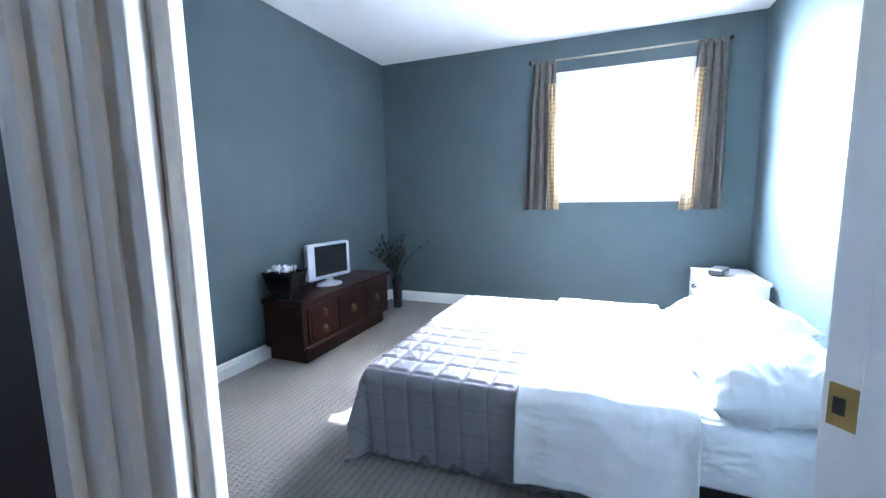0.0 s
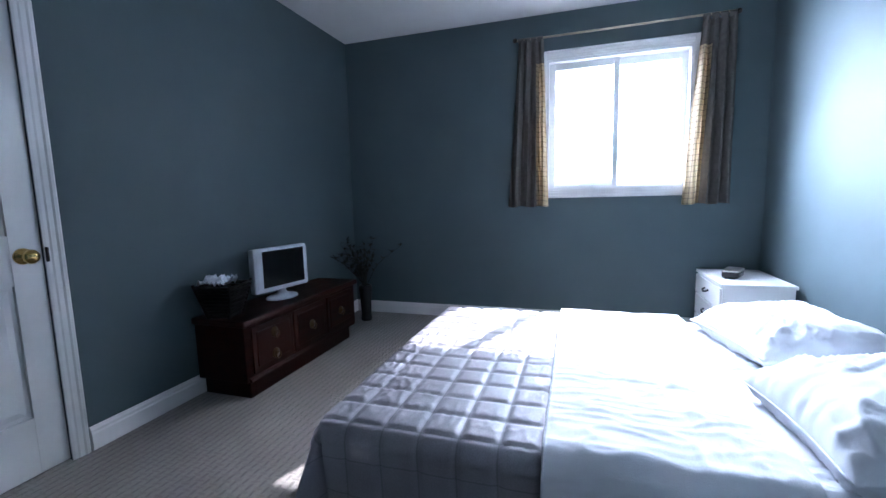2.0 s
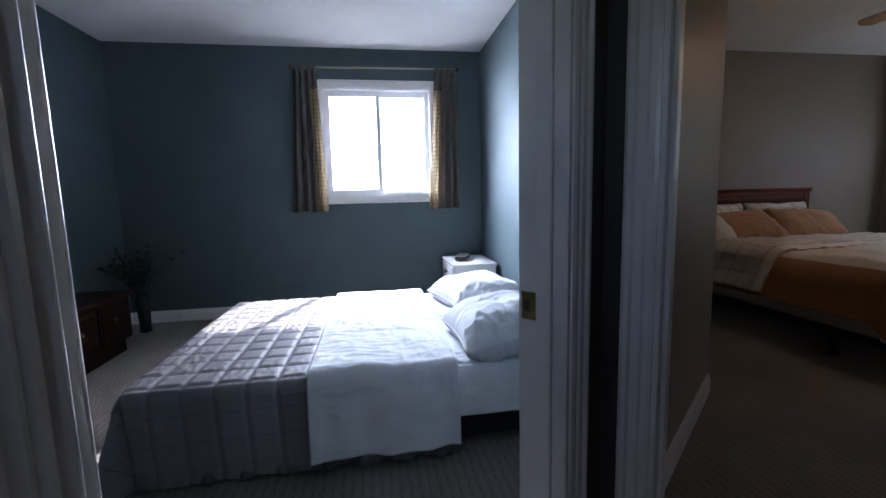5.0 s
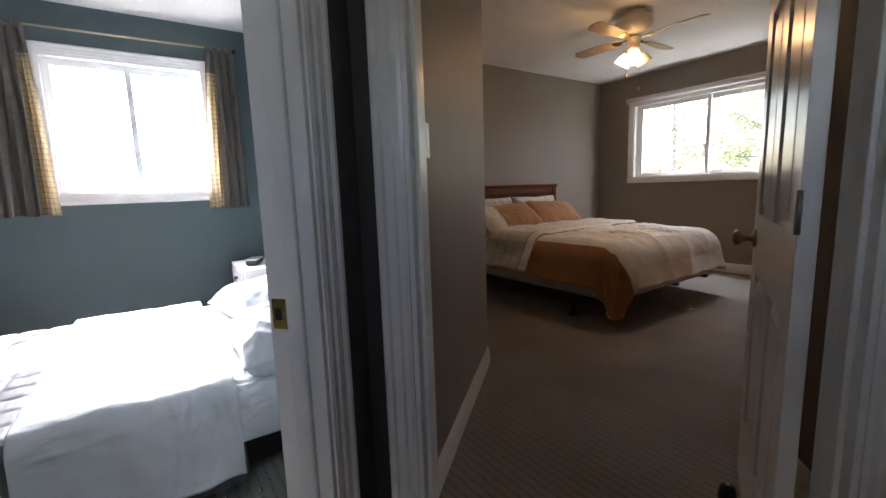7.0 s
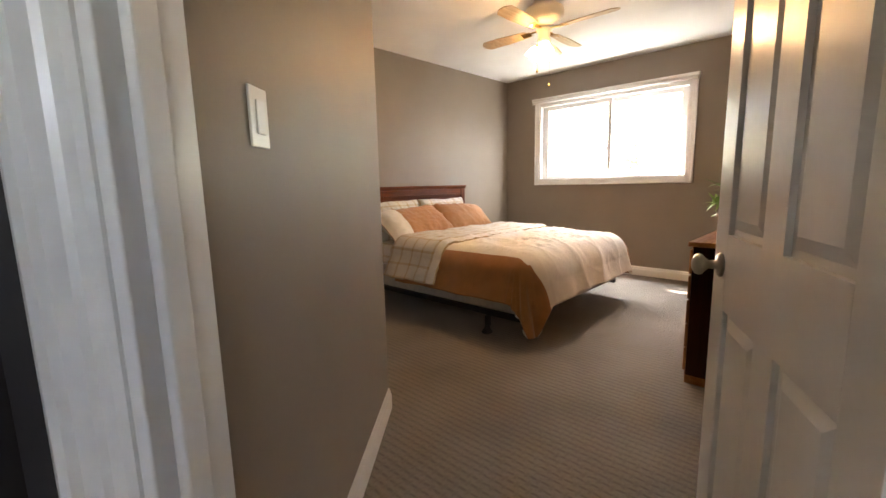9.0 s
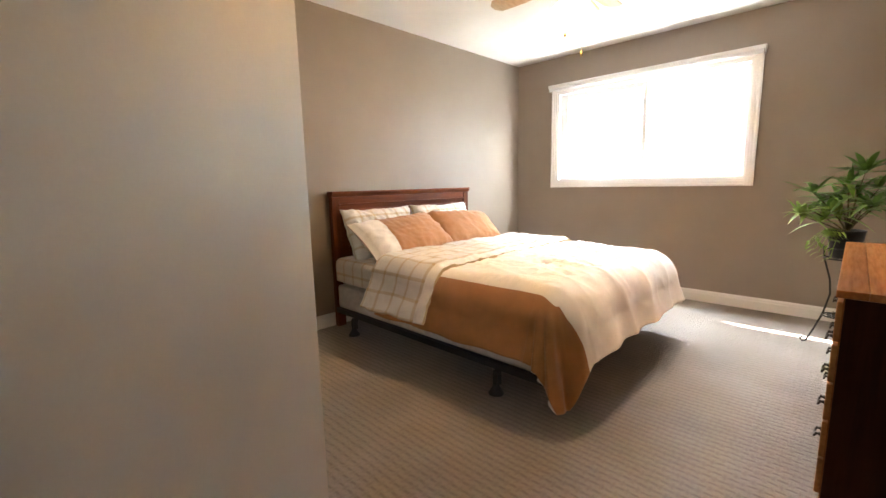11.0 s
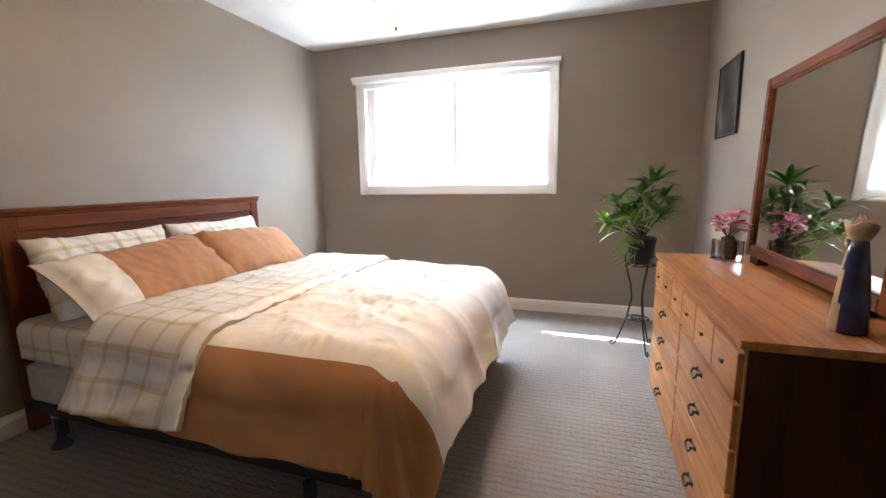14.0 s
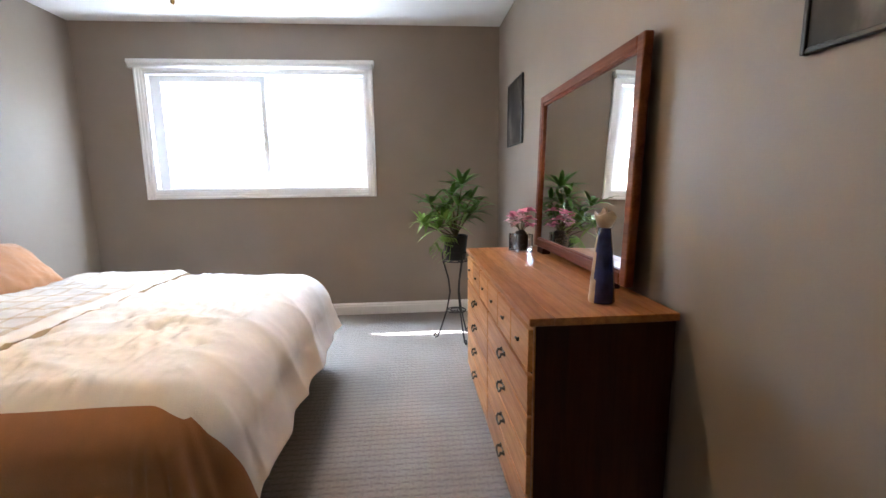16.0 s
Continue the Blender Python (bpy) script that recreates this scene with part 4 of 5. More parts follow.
switch = thing("light_switch", D @ pose(0.70, -0.09, 1.283, 0, 0, 0), "white rocker light switch on the greige wall", "light switch")
part("plate", one_box(-0.036, 0.036, -0.006, 0, -0.058, 0.058, bevel=0.002), TRIM, switch)
part("rocker", one_box(-0.016, 0.016, -0.010, -0.005, -0.033, 0.033, bevel=0.002), VINYL, switch)

# ---- greige bedroom: bed ----
MX = (3.235, 4.885, 2.0, 4.02)
T2 = 0.60
bed2 = thing("bed", pose(0, 0, 0), "queen bed with cream and rust comforter turned back", "bed")
part("box_spring", one_box(MX[0] + 0.01, MX[1] - 0.01, MX[2] + 0.01, MX[3], 0.175, 0.365, bevel=0.02), BOXSPRING, bed2, "grey box spring")
bm = bmesh.new()
box(bm, MX[0], MX[1], MX[2], MX[3], 0.367, T2 - 0.02, bevel=0.08)
part("mattress", bm, SHEET, bed2)
part("fitted_sheet", cloth(MX[0] - 0.165, MX[1] + 0.165, 3.1, 4.0, (MX[0] - 0.004, MX[1] + 0.004, 1.5, 4.5), T2 - 0.012, 0.02, 0.05, 0.0, 0.003, 11, lambda u, v: crease(u, v, 4, 0.004, 3), 0.004), PLAID, bed2, "cream plaid fitted sheet")
for x0, x1, y0, y1 in ((MX[0] - 0.01, MX[0] + 0.03, MX[2] + 0.03, MX[3]), (MX[1] - 0.03, MX[1] + 0.01, MX[2] + 0.03, MX[3]), (MX[0] + 0.03, MX[1] - 0.03, 2.60, 2.64), (MX[0] + 0.03, MX[1] - 0.03, 3.74, 3.78)):
    part("rail", one_box(x0, x1, y0, y1, 0.135, 0.175, bevel=0.002), BLACK_IRON, bed2, "black steel bed rail")
for x in (MX[0] - 0.02, MX[1] + 0.02, 4.08):
    for y in (2.36, 3.76):
        bm = bmesh.new()
        box(bm, x - 0.012, x + 0.03, y - 0.015, y + 0.015, 0.05, 0.135)
        lathe(bm, [(0.044, 0), (0.045, 0.008), (0.038, 0.016), (0.016, 0.052), (0.014, 0.070)], 16, pose(x, y, 0))
        part("leg", bm, BLACK_IRON, bed2, "black bed frame foot")


TUFTS = [(3.62 + 0.31 * a + 0.15 * (b % 2), 2.16 + 0.21 * b + 0.03 * math.sin(a * 5 + b)) for a in range(4) for b in range(4)]


def puffed(u, v):
    tuft = 0.0
    rim = min(1.0, max(0.0, (u - MX[0]) / 0.08))
    for k, (cu, cv) in enumerate(TUFTS):
        q = (u - cu) ** 2 + (v - cv) ** 2
        if q < 0.06:
            star = 1 + 0.6 * math.cos(4 * math.atan2(v - cv, u - cu) + k * 1.9)
            tuft += (0.6 + 0.4 * math.sin(k * 2.3)) * (math.exp(-q / 0.0009) + 0.45 * star * math.exp(-q / 0.0035) + 0.25 * math.exp(-q / 0.016))
    mid = math.exp(-((u - 4.08) ** 2 / 0.35 + (v - 2.5) ** 2 / 0.25))
    soft = crease(u, v, 2.6, 0.016, 7.0) * (0.4 + 0.6 * rim)
    pucker = crease(u, v, 6.0, 0.007, 1.0) + wrinkle(u, v, 8.0, 24.0, 0.011, 21.0) + wrinkle(u, v, 24.0, 9.0, 0.009, 31.0) + wrinkle(u * 0.8 + v * 0.6, v * 0.8 - u * 0.6, 30.0, 11.0, 0.008, 12.0)
    flat = 0.15 + 0.85 * min(1.0, max(0.0, (v - MX[2] - 0.02) / 0.16))
    return 0.014 + 0.024 * mid + soft + 0.85 * rim * flat * pucker - 0.020 * tuft


part("comforter", cloth(MX[0] - 0.335, MX[1] + 0.28, MX[2] - 0.345, 3.30, (MX[0] - 0.08, MX[1] + 0.09, MX[2] - 0.09, MX[3]), T2 + 0.026, 0.012, 0.19, 0.36, 0.011, 9, puffed, 0.026, border=lambda u, v: u < MX[0] - 0.005 or u > MX[1] - 0.04, corner_hang=1.5), [CREAM, RUST], bed2, "cream comforter with rust border")


def turned(u, v):
    edge = math.exp(-((v - 2.80) / 0.03) ** 2)
    seam = math.exp(-((v - 2.872) / 0.012) ** 2)
    return 0.018 + crease(u, v, 3.0, 0.014, 11.0) + crease(u, v * 0.6, 8.0, 0.006, 3.0) + wrinkle(u, v, 9.0, 22.0, 0.006, 9.0) - 0.022 * edge - 0.007 * seam


part("turned_back_cover", cloth(MX[0] - 0.355, MX[1] + 0.32, 2.80, 3.40, (MX[0] - 0.07, MX[1] + 0.07, 1.5, 4.5), T2 + 0.062, 0.012, 0.13, 0.46, 0.010, 10, turned, 0.024, border=lambda u, v: v < 2.872), [PLAID, CREAM], bed2, "cream plaid turned-back lining")

hb = thing("headboard", pose(3.247, 4.032, 0), "reddish cherry wood headboard against the wall", "headboard")
HW = 1.677
part("panel", one_box(0.07, HW - 0.07, 0.016, 0.040, 0.42, 1.05), CHERRY, hb)
for x in (0, HW - 0.075):
    part("post", one_box(x, x + 0.075, 0, 0.052, 0, 1.085, bevel=0.005), CHERRY_Z, hb)
part("top_rail", one_box(0.075, HW - 0.075, 0.004, 0.050, 1.02, 1.085, bevel=0.004), CHERRY, hb)
bm = bmesh.new()
extrude_profile(bm, [(0.058, 0.0), (0.0, 0.0), (-0.010, 0.010), (-0.010, 0.016), (-0.020, 0.030), (-0.020, 0.044), (0.060, 0.044)], -0.003, HW + 0.003, pose(0, 0, 1.085))
part("cap_moulding", bm, CHERRY, hb, "moulded cherry cap")
part("bottom_rail", one_box(0.075, HW - 0.075, 0.004, 0.050, 0.36, 0.44, bevel=0.004), CHERRY, hb)
bm = bmesh.new()
for a, b, c, d in ((0.17, HW - 0.17, 0.950, 0.978), (0.17, HW - 0.17, 0.50, 0.52)):
    box(bm, a, b, -0.004, 0.017, c, d, bevel=0.007)
for a in (0.15, HW - 0.17):
    box(bm, a, a + 0.02, 0.004, 0.017, 0.50, 0.978, bevel=0.005)
part("panel_moulding", bm, REDWOOD, hb)
part("raised_field", one_box(0.20, HW - 0.20, 0.006, 0.017, 0.53, 0.935, bevel=0.006), CHERRY, hb)
part("rail_bead", one_box(0.06, HW - 0.06, -0.006, 0.006, 1.012, 1.026, bevel=0.004), REDWOOD, hb)

for k, (x, z, tn) in enumerate(((3.66, 0.77, 1), (4.42, 0.77, -1))):
    p = thing("pillow", pose(x, 3.90, z, 66, 0, tn), "cream plaid pillow leaning on the headboard", "pillow", "pillows of the rust bed")
    part("pillowcase", pillow_bm(0.74, 0.46, 0.17, 12.3 + k * 3), PLAID, p)
for k, (x, y, z, rz, w) in enumerate(((3.70, 3.645, 0.735, 3, 0.92), (4.46, 3.655, 0.735, -5, 0.80))):
    p = thing("pillow_sham", pose(x, y, z, 39, -2 + 5 * k, rz), "rust pillow sham with a cream end" if k == 0 else "rust pillow sham with soft creases", "pillow", "pillows of the rust bed")
    part("sham", pillow_bm(w, 0.50, 0.22, 20.7 + k * 4, 0.04, (lambda s: s < -0.55) if k == 0 else None, 0.4), [RUST, CREAM], p)
    bm = bmesh.new()
    tube(bm, [(-w / 2 + w * i / 14, 0.25 * (1 - 0.09 * (1 - (2 * i / 14 - 1) ** 2)), 0) for i in range(15)], 0.004, 6)
    part("seam", bm, RUST, p)

outlet = thing("wall_outlet", pose(2.53, 4.108, 0.385), "white duplex outlet on the greige wall", "outlet")
part("plate", one_box(-0.036, 0.036, -0.006, 0, -0.058, 0.058, bevel=0.002), TRIM, outlet)
for z in (-0.024, 0.024):
    s = part("socket", one_box(-0.017, 0.017, -0.009, -0.005, z - 0.015, z + 0.015, bevel=0.004), VINYL, outlet)
    for x in (-0.007, 0.007):
        part("slot", one_box(x - 0.0012, x + 0.0012, -0.0096, -0.0085, z - 0.003, z + 0.006), BLACK_PLASTIC, s)
cable = thing("cable_plate", pose(2.72, 4.090, 0.085), "small brown cable outlet on the baseboard", "cable outlet")
bm = bmesh.new()
lathe(bm, [(0.018, 0), (0.018, 0.006), (0.008, 0.010), (0.006, 0.022), (0.002, 0.023)], 14, pose(0, 0.002, 0, 90, 0, 0))
part("plug", bm, plain("tan plastic", (0.30, 0.21, 0.13), 0.5), cable)
bm = bmesh.new()
tube(bm, [(0, -0.015, 0), (-0.03, -0.03, -0.05), (-0.10, -0.04, -0.079), (-0.16, -0.05, -0.080)], 0.003, 6)
part("wire", bm, TRIM, cable)

# dresser: six small drawers over two banks of four
DX, DY = 3.27, 0.562
dresser = thing("dresser", pose(DX, DY, 0), "honey maple dresser with fourteen drawers", "dresser")
DWD, DD = 1.392, 0.44
part("carcass", one_box(0.006, DWD - 0.006, 0, DD, 0.05, 0.782, bevel=0.003), HONEY_SHADED, dresser, "maple end panels coloured dark as in shade")
part("plinth", one_box(0.012, DWD - 0.012, 0.01, DD + 0.004, 0, 0.05, bevel=0.002), HONEY, dresser)
top = part("top", one_box(-0.004, DWD + 0.004, -0.002, DD + 0.022, 0.782, 0.803, bevel=0.004), HONEY, dresser, "glossy honey wood top")
for k in range(6):
    y = -0.004 + k * (DD + 0.028) / 6
    part("board", one_box(-0.006, DWD + 0.006, y, y + (DD + 0.028) / 6 - 0.0004, 0.7835, 0.808, bevel=0.0008 if 0 < k < 5 else 0.003), HONEY, top)
for x0, x1, z0, z1 in ((0.006, 0.022, 0.05, 0.782), (DWD - 0.022, DWD - 0.006, 0.05, 0.782), (0.022, DWD - 0.022, 0.766, 0.781)):
    part("face_frame", one_box(x0, x1, DD, DD + 0.004, z0, z1), HONEY, dresser)


def pull(parent, x, z, y):
    bm = bmesh.new()
    for q in (-1, 1):
        lathe(bm, [(0.010, 0), (0.010, 0.003), (0.006, 0.006), (0.005, 0.013), (0.007, 0.016), (0.003, 0.019)], 12, pose(x + q * 0.026, y, z, -90, 0, 0))
    tube(bm, [(x - 0.026, y + 0.014, z), (x - 0.029, y + 0.019, z - 0.009), (x - 0.016, y + 0.021, z - 0.019), (x, y + 0.021, z - 0.016), (x + 0.016, y + 0.021, z - 0.019), (x + 0.029, y + 0.019, z - 0.009), (x + 0.026, y + 0.014, z)], 0.0042, 8)
    box(bm, x - 0.036, x + 0.036, y, y + 0.002, z - 0.007, z + 0.007, bevel=0.0008)
    part("handle", bm, BRONZE, parent, "dark bronze bail pull")


wd = (DWD - 0.044 - 5 * 0.006) / 6
for k in range(6):
    x = 0.022 + k * (wd + 0.006)
    dr = part("small_drawer", one_box(x, x + wd, DD, DD + 0.019, 0.628, 0.764, bevel=0.003), HONEY_FRONT, dresser)
    bm = bmesh.new()
    tube(bm, [(x + wd / 2 - 0.014, DD + 0.026, 0.696), (x + wd / 2 + 0.014, DD + 0.026, 0.696)], 0.0045, 8)
    lathe(bm, [(0.006, 0), (0.004, 0.004), (0.004, 0.008)], 10, pose(x + wd / 2, DD + 0.019, 0.696, -90, 0, 0))
    part("knob", bm, BRONZE, dr)
wb = (DWD - 0.044 - 0.012) / 2
for c in range(2):
    for k in range(4):
        x, z = 0.022 + c * (wb + 0.012), 0.070 + k * 0.138
        dr = part("drawer", one_box(x, x + wb, DD, DD + 0.019, z, z + 0.131, bevel=0.003), HONEY_FRONT, dresser)
        for f in (0.5,):
            pull(dr, x + wb * f, z + 0.075, DD + 0.019)

mirror = thing("mirror", pose(3.475, 0.615, 0.835, 1.6, 0, 0), "large cherry-framed mirror leaning on the wall", "mirror")
MW, MH = 1.09, 0.852
for a, b, c, d in ((0, 0.046, 0, MH), (MW - 0.046, MW, 0, MH), (0.046, MW - 0.046, 0, 0.046), (0.046, MW - 0.046, MH - 0.046, MH)):
    part("frame_rail", one_box(a, b, -0.022, 0.012, c, d, bevel=0.007), REDWOOD, mirror)
for a, b, c, d in ((0.044, 0.054, 0.044, MH - 0.044), (MW - 0.054, MW - 0.044, 0.044, MH - 0.044), (0.054, MW - 0.054, 0.044, 0.054), (0.054, MW - 0.054, MH - 0.054, MH - 0.044)):
    part("inner_bead", one_box(a, b, -0.010, 0.006, c, d, bevel=0.003), REDWOOD, mirror)
SILVERED, st_t, st_b = nodes_of("silvered glass")
st_b.inputs["Base Color"].default_value = (0.88, 0.89, 0.88, 1)
st_b.inputs["Metallic"].default_value = 1.0
st_b.inputs["Roughness"].default_value = 0.015
part("glass", one_box(0.042, MW - 0.042, -0.012, -0.004, 0.042, MH - 0.042), SILVERED, mirror, "clear silvered mirror glass")
part("backboard", one_box(0.02, MW - 0.02, -0.030, -0.013, 0.02, MH - 0.02), BLACK_PLASTIC, mirror)
for x in (0.10, MW - 0.20):
    part("foot", one_box(x, x + 0.10, -0.025, 0.02, -0.028, 0.004, bevel=0.003), MAHOG, mirror, "small dark wooden foot")


def picture(x0, x1, z0, z1, label):
    ob = thing("framed_picture", pose(x0, 0.545, z0), label, "picture", "pictures on the greige wall")
    w, h = x1 - x0, z1 - z0
    for a, b, c, d in ((0, 0.012, 0, h), (w - 0.012, w, 0, h), (0.012, w - 0.012, 0, 0.012), (0.012, w - 0.012, h - 0.012, h)):
        part("frame_rail", one_box(a, b, 0, 0.018, c, d, bevel=0.003), BLACK_PLASTIC, ob)
    m, t, b = nodes_of("dark photograph")
    n = noise_tex(t, 5, 5, "Object", (1, 1, 0.6))
    c = ramp(t, n.outputs[0], [(0.38, (0.012, 0.011, 0.010)), (0.55, (0.05, 0.045, 0.04)), (0.72, (0.22, 0.20, 0.18))])
    t.links.new(c, b.inputs["Base Color"])
    b.inputs["Roughness"].default_value = 0.35
    b.inputs["Specular IOR Level"].default_value = 0.15
    part("print", one_box(0.011, w - 0.011, 0.002, 0.013, 0.011, h - 0.011), m, ob, "dark monochrome print")


picture(5.14, 5.57, 1.49, 1.97, "small dark monochrome picture in a black frame")
picture(2.48, 2.95, 1.455, 1.93, "dark monochrome picture in a thin black frame")

# orchid in a glass cube
orchid = thing("orchid_vase", pose(4.50, 0.725, 0.808, 0, 0, 14), "pink artificial orchid in a clear glass cube", "flower vase")
bm = bmesh.new()
box(bm, -0.052, 0.052, -0.052, 0.052, 0, 0.105, bevel=0.004)
box(bm, -0.046, 0.046, -0.046, 0.046, 0.012, 0.1051)
part("glass", bm, CLEAR, orchid, "clear glass cube").visible_shadow = False
bm = bmesh.new()
lathe(bm, [(0.026, 0.014), (0.031, 0.03), (0.033, 0.09), (0.030, 0.116), (0.013, 0.124)], 16)
for v in bm.verts:
    v.co += Vector([0.006 * noise.noise(v.co * 60 + Vector((k * 9, 0, 0))) for k in range(3)])
part("moss", bm, plain("dark moss", (0.045, 0.030, 0.018), 0.95, var=0.5, grain=90, relief=0.8), orchid, "dark moss filling")
PINK = plain("pink petal", (0.85, 0.26, 0.42), 0.55, var=0.3, scale=40, relief=0.05)
PALE_PINK = plain("pale pink petal", (0.90, 0.58, 0.68), 0.55, var=0.2, scale=40, relief=0.05)
rng = random.Random(11)
for k in range(9):
    a = rng.uniform(0, 6.28)
    tip = Vector((0.055 * math.cos(a), 0.05 * math.sin(a), rng.uniform(0.150, 0.245)))
    bm = bmesh.new()
    tube(bm, [(0, 0, 0.11), tip * 0.6 + Vector((0, 0, 0.05)), tip], 0.002, 5)
    part("stem", bm, STEM, orchid)
    bm = bmesh.new()
    for q in range(6):
        b = 2 * math.pi * q / 6 + k
        leaf(bm, tip, (math.cos(b), math.sin(b), rng.uniform(-0.2, 0.7)), rng.uniform(0.042, 0.058), 0.040, 0.15, 3)
    bmesh.ops.create_icosphere(bm, subdivisions=1, radius=0.006, matrix=Matrix.Translation(tip))
    part("blossom", bm, PINK if k % 3 else PALE_PINK, orchid)

# ceramic figure vase
BLUE_GLAZE = plain("dark blue glaze", (0.020, 0.026, 0.12), 0.18, var=0.3, scale=20, relief=0.03, coat=0.5)
TAN_GLAZE = plain("tan stoneware", (0.42, 0.29, 0.17), 0.45, var=0.2, scale=20, relief=0.1)
fig = thing("ceramic_vase", pose(3.42, 0.735, 0.808, 0, 0, 20), "tall blue and tan glazed ceramic vase", "vase")
bm = bmesh.new()
lathe(bm, [(0.050, 0), (0.052, 0.006), (0.046, 0.08), (0.036, 0.17), (0.027, 0.225), (0.024, 0.25)], 28, Matrix.Diagonal((0.82, 0.82, 1, 1)))
for f in bm.faces:
    c = f.calc_center_median()
    f.material_index = 1 if (c.x * 0.7 + c.y * 0.7) > 0.022 else 0
part("body", bm, [BLUE_GLAZE, TAN_GLAZE], fig)
bm = bmesh.new()
lathe(bm, [(0.024, 0.249), (0.030, 0.258), (0.038, 0.275), (0.043, 0.292), (0.038, 0.296), (0.028, 0.285), (0.014, 0.296), (0.006, 0.310)], 28, Matrix.Diagonal((0.92, 0.72, 1, 1)))
for v in bm.verts:
    v.co.z += 0.006 * math.sin(3 * math.atan2(v.co.y, v.co.x)) * min(1.0, max(0.0, v.co.z - 0.255) / 0.03)
part("rim", bm, TAN_GLAZE, fig, "flared tan rim")
bm = bmesh.new()
tube(bm, [(0.027 + 0.016 * math.cos(k * math.pi / 6), -0.01, 0.238 + 0.018 * math.sin(k * math.pi / 6)) for k in range(13)], 0.005, 8)
part("handle", bm, TAN_GLAZE, fig)

# plant on a wrought-iron stand
PS = pose(5.24, 1.03, 0)
stand = thing("plant_stand", PS, "black wrought-iron plant stand with curled feet", "plant stand")
for k in range(3):
    a = radians(200 + 120 * k)
    bm = bmesh.new()
    prof = [(0.105, 0.70), (0.095, 0.62), (0.055, 0.48), (0.045, 0.38), (0.07, 0.24), (0.115, 0.10), (0.145, 0.02), (0.165, 0.012), (0.178, 0.028), (0.168, 0.044), (0.154, 0.036)]
    tube(bm, [(r * math.cos(a), r * math.sin(a), z) for r, z in prof], 0.006, 7)
    part("leg", bm, BLACK_IRON, stand)
for r, z in ((0.108, 0.70), (0.098, 0.63), (0.075, 0.235), (0.045, 0.237)):
    bm = bmesh.new()
    tube(bm, [(r * math.cos(k * math.pi / 12), r * math.sin(k * math.pi / 12), z) for k in range(25)], 0.005, 6)
    part("ring", bm, BLACK_IRON, stand)
for k in range(3):
    a = radians(20 + 60 * k)
    bm = bmesh.new()
    tube(bm, [(0.075 * math.cos(a), 0.075 * math.sin(a), 0.235), (-0.075 * math.cos(a), -0.075 * math.sin(a), 0.235)], 0.003, 6)
    tube(bm, [(0.098 * math.cos(a), 0.098 * math.sin(a), 0.63), (-0.098 * math.cos(a), -0.098 * math.sin(a), 0.63)], 0.004, 6)
    part("cross_bar", bm, BLACK_IRON, stand)

plant = thing("potted_plant", PS @ pose(0, 0, 0.636), "leafy green houseplant in a black pot", "plant")
bm = bmesh.new()
lathe(bm, [(0.070, 0), (0.076, 0.005), (0.092, 0.17), (0.096, 0.185), (0.088, 0.185), (0.084, 0.165), (0.01, 0.160)], 28)
part("pot", bm, BLACK_PLASTIC, plant, "black plastic pot")
rng = random.Random(3)
# (lean along x, lean along y, height, leaves, length)
for ex, ey, hz, nl, ll in ((0.0, -0.05, 0.40, 24, 0.22), (0.03, 0.02, 0.33, 18, 0.2), (-0.05, 0.18, 0.27, 22, 0.19), (0.05, -0.17, 0.24, 22, 0.20), (-0.11, -0.10, 0.20, 18, 0.18), (-0.04, 0.24, 0.12, 18, 0.15), (0.02, 0.20, 0.16, 14, 0.17), (0.10, 0.05, 0.22, 16, 0.18), (-0.10, 0.08, 0.16, 14, 0.16), (0.0, -0.12, 0.30, 12, 0.18)):
    pts = [(ex * f ** 1.4, ey * f ** 1.4, 0.15 + hz * f) for f in [i / 6 for i in range(7)]]
    bm = bmesh.new()
    tube(bm, pts, 0.006, 6, 0.003)
    stem = part("stem", bm, STEM, plant)
    bm = bmesh.new()
    for q in range(nl):
        b = q * 2.4 + rng.uniform(-0.3, 0.3)
        up = rng.uniform(-0.15, 1.0) if q % 4 else rng.uniform(0.8, 1.6)
        i = rng.choice((4, 5, 6, 6, 6))
        leaf(bm, pts[i], (math.cos(b), math.sin(b), up), ll * rng.uniform(0.75, 1.25), rng.uniform(0.028, 0.040), rng.uniform(0.15, 0.6), 5)
    part("leaves", bm, LEAF_LIGHT if hz < 0.17 else LEAF, stem)
for k in range(7):
    bm = bmesh.new()
    a, z0 = 1.6 + 0.2 * k, 0.19
    pts = [(0.07 * math.cos(a) + 0.015 * i * math.cos(a), 0.07 * math.sin(a) + 0.022 * i * math.sin(a), z0 - 0.006 * i * i * (0.6 + 0.1 * k)) for i in range(6)]
    tube(bm, pts, 0.002, 5)
    for i in range(1, 6):
        leaf(bm, pts[i], (math.cos(a + i), math.sin(a + i), -0.3), 0.055, 0.018, 0.4, 3)
    part("trailing_shoot", bm, LEAF_LIGHT, plant)

# ceiling fan with a light kit
FAN = pose(3.90, 2.30, 0)
fan = thing("ceiling_fan", FAN, "white ceiling fan with pale wood blades, lamp lit", "ceiling fan")
FAN_WHITE = plain("ivory fan enamel", (0.78, 0.74, 0.68), 0.3, var=0.04, relief=0.02)
bm = bmesh.new()
lathe(bm, [(0.085, TOP), (0.090, TOP - 0.004), (0.094, TOP - 0.035), (0.120, TOP - 0.045), (0.148, TOP - 0.06), (0.155, TOP - 0.085), (0.152, TOP - 0.12), (0.130, TOP - 0.155), (0.085, TOP - 0.18), (0.055, TOP - 0.19), (0.045, TOP - 0.205)], 36)
part("motor_housing", bm, FAN_WHITE, fan)
bm = bmesh.new()
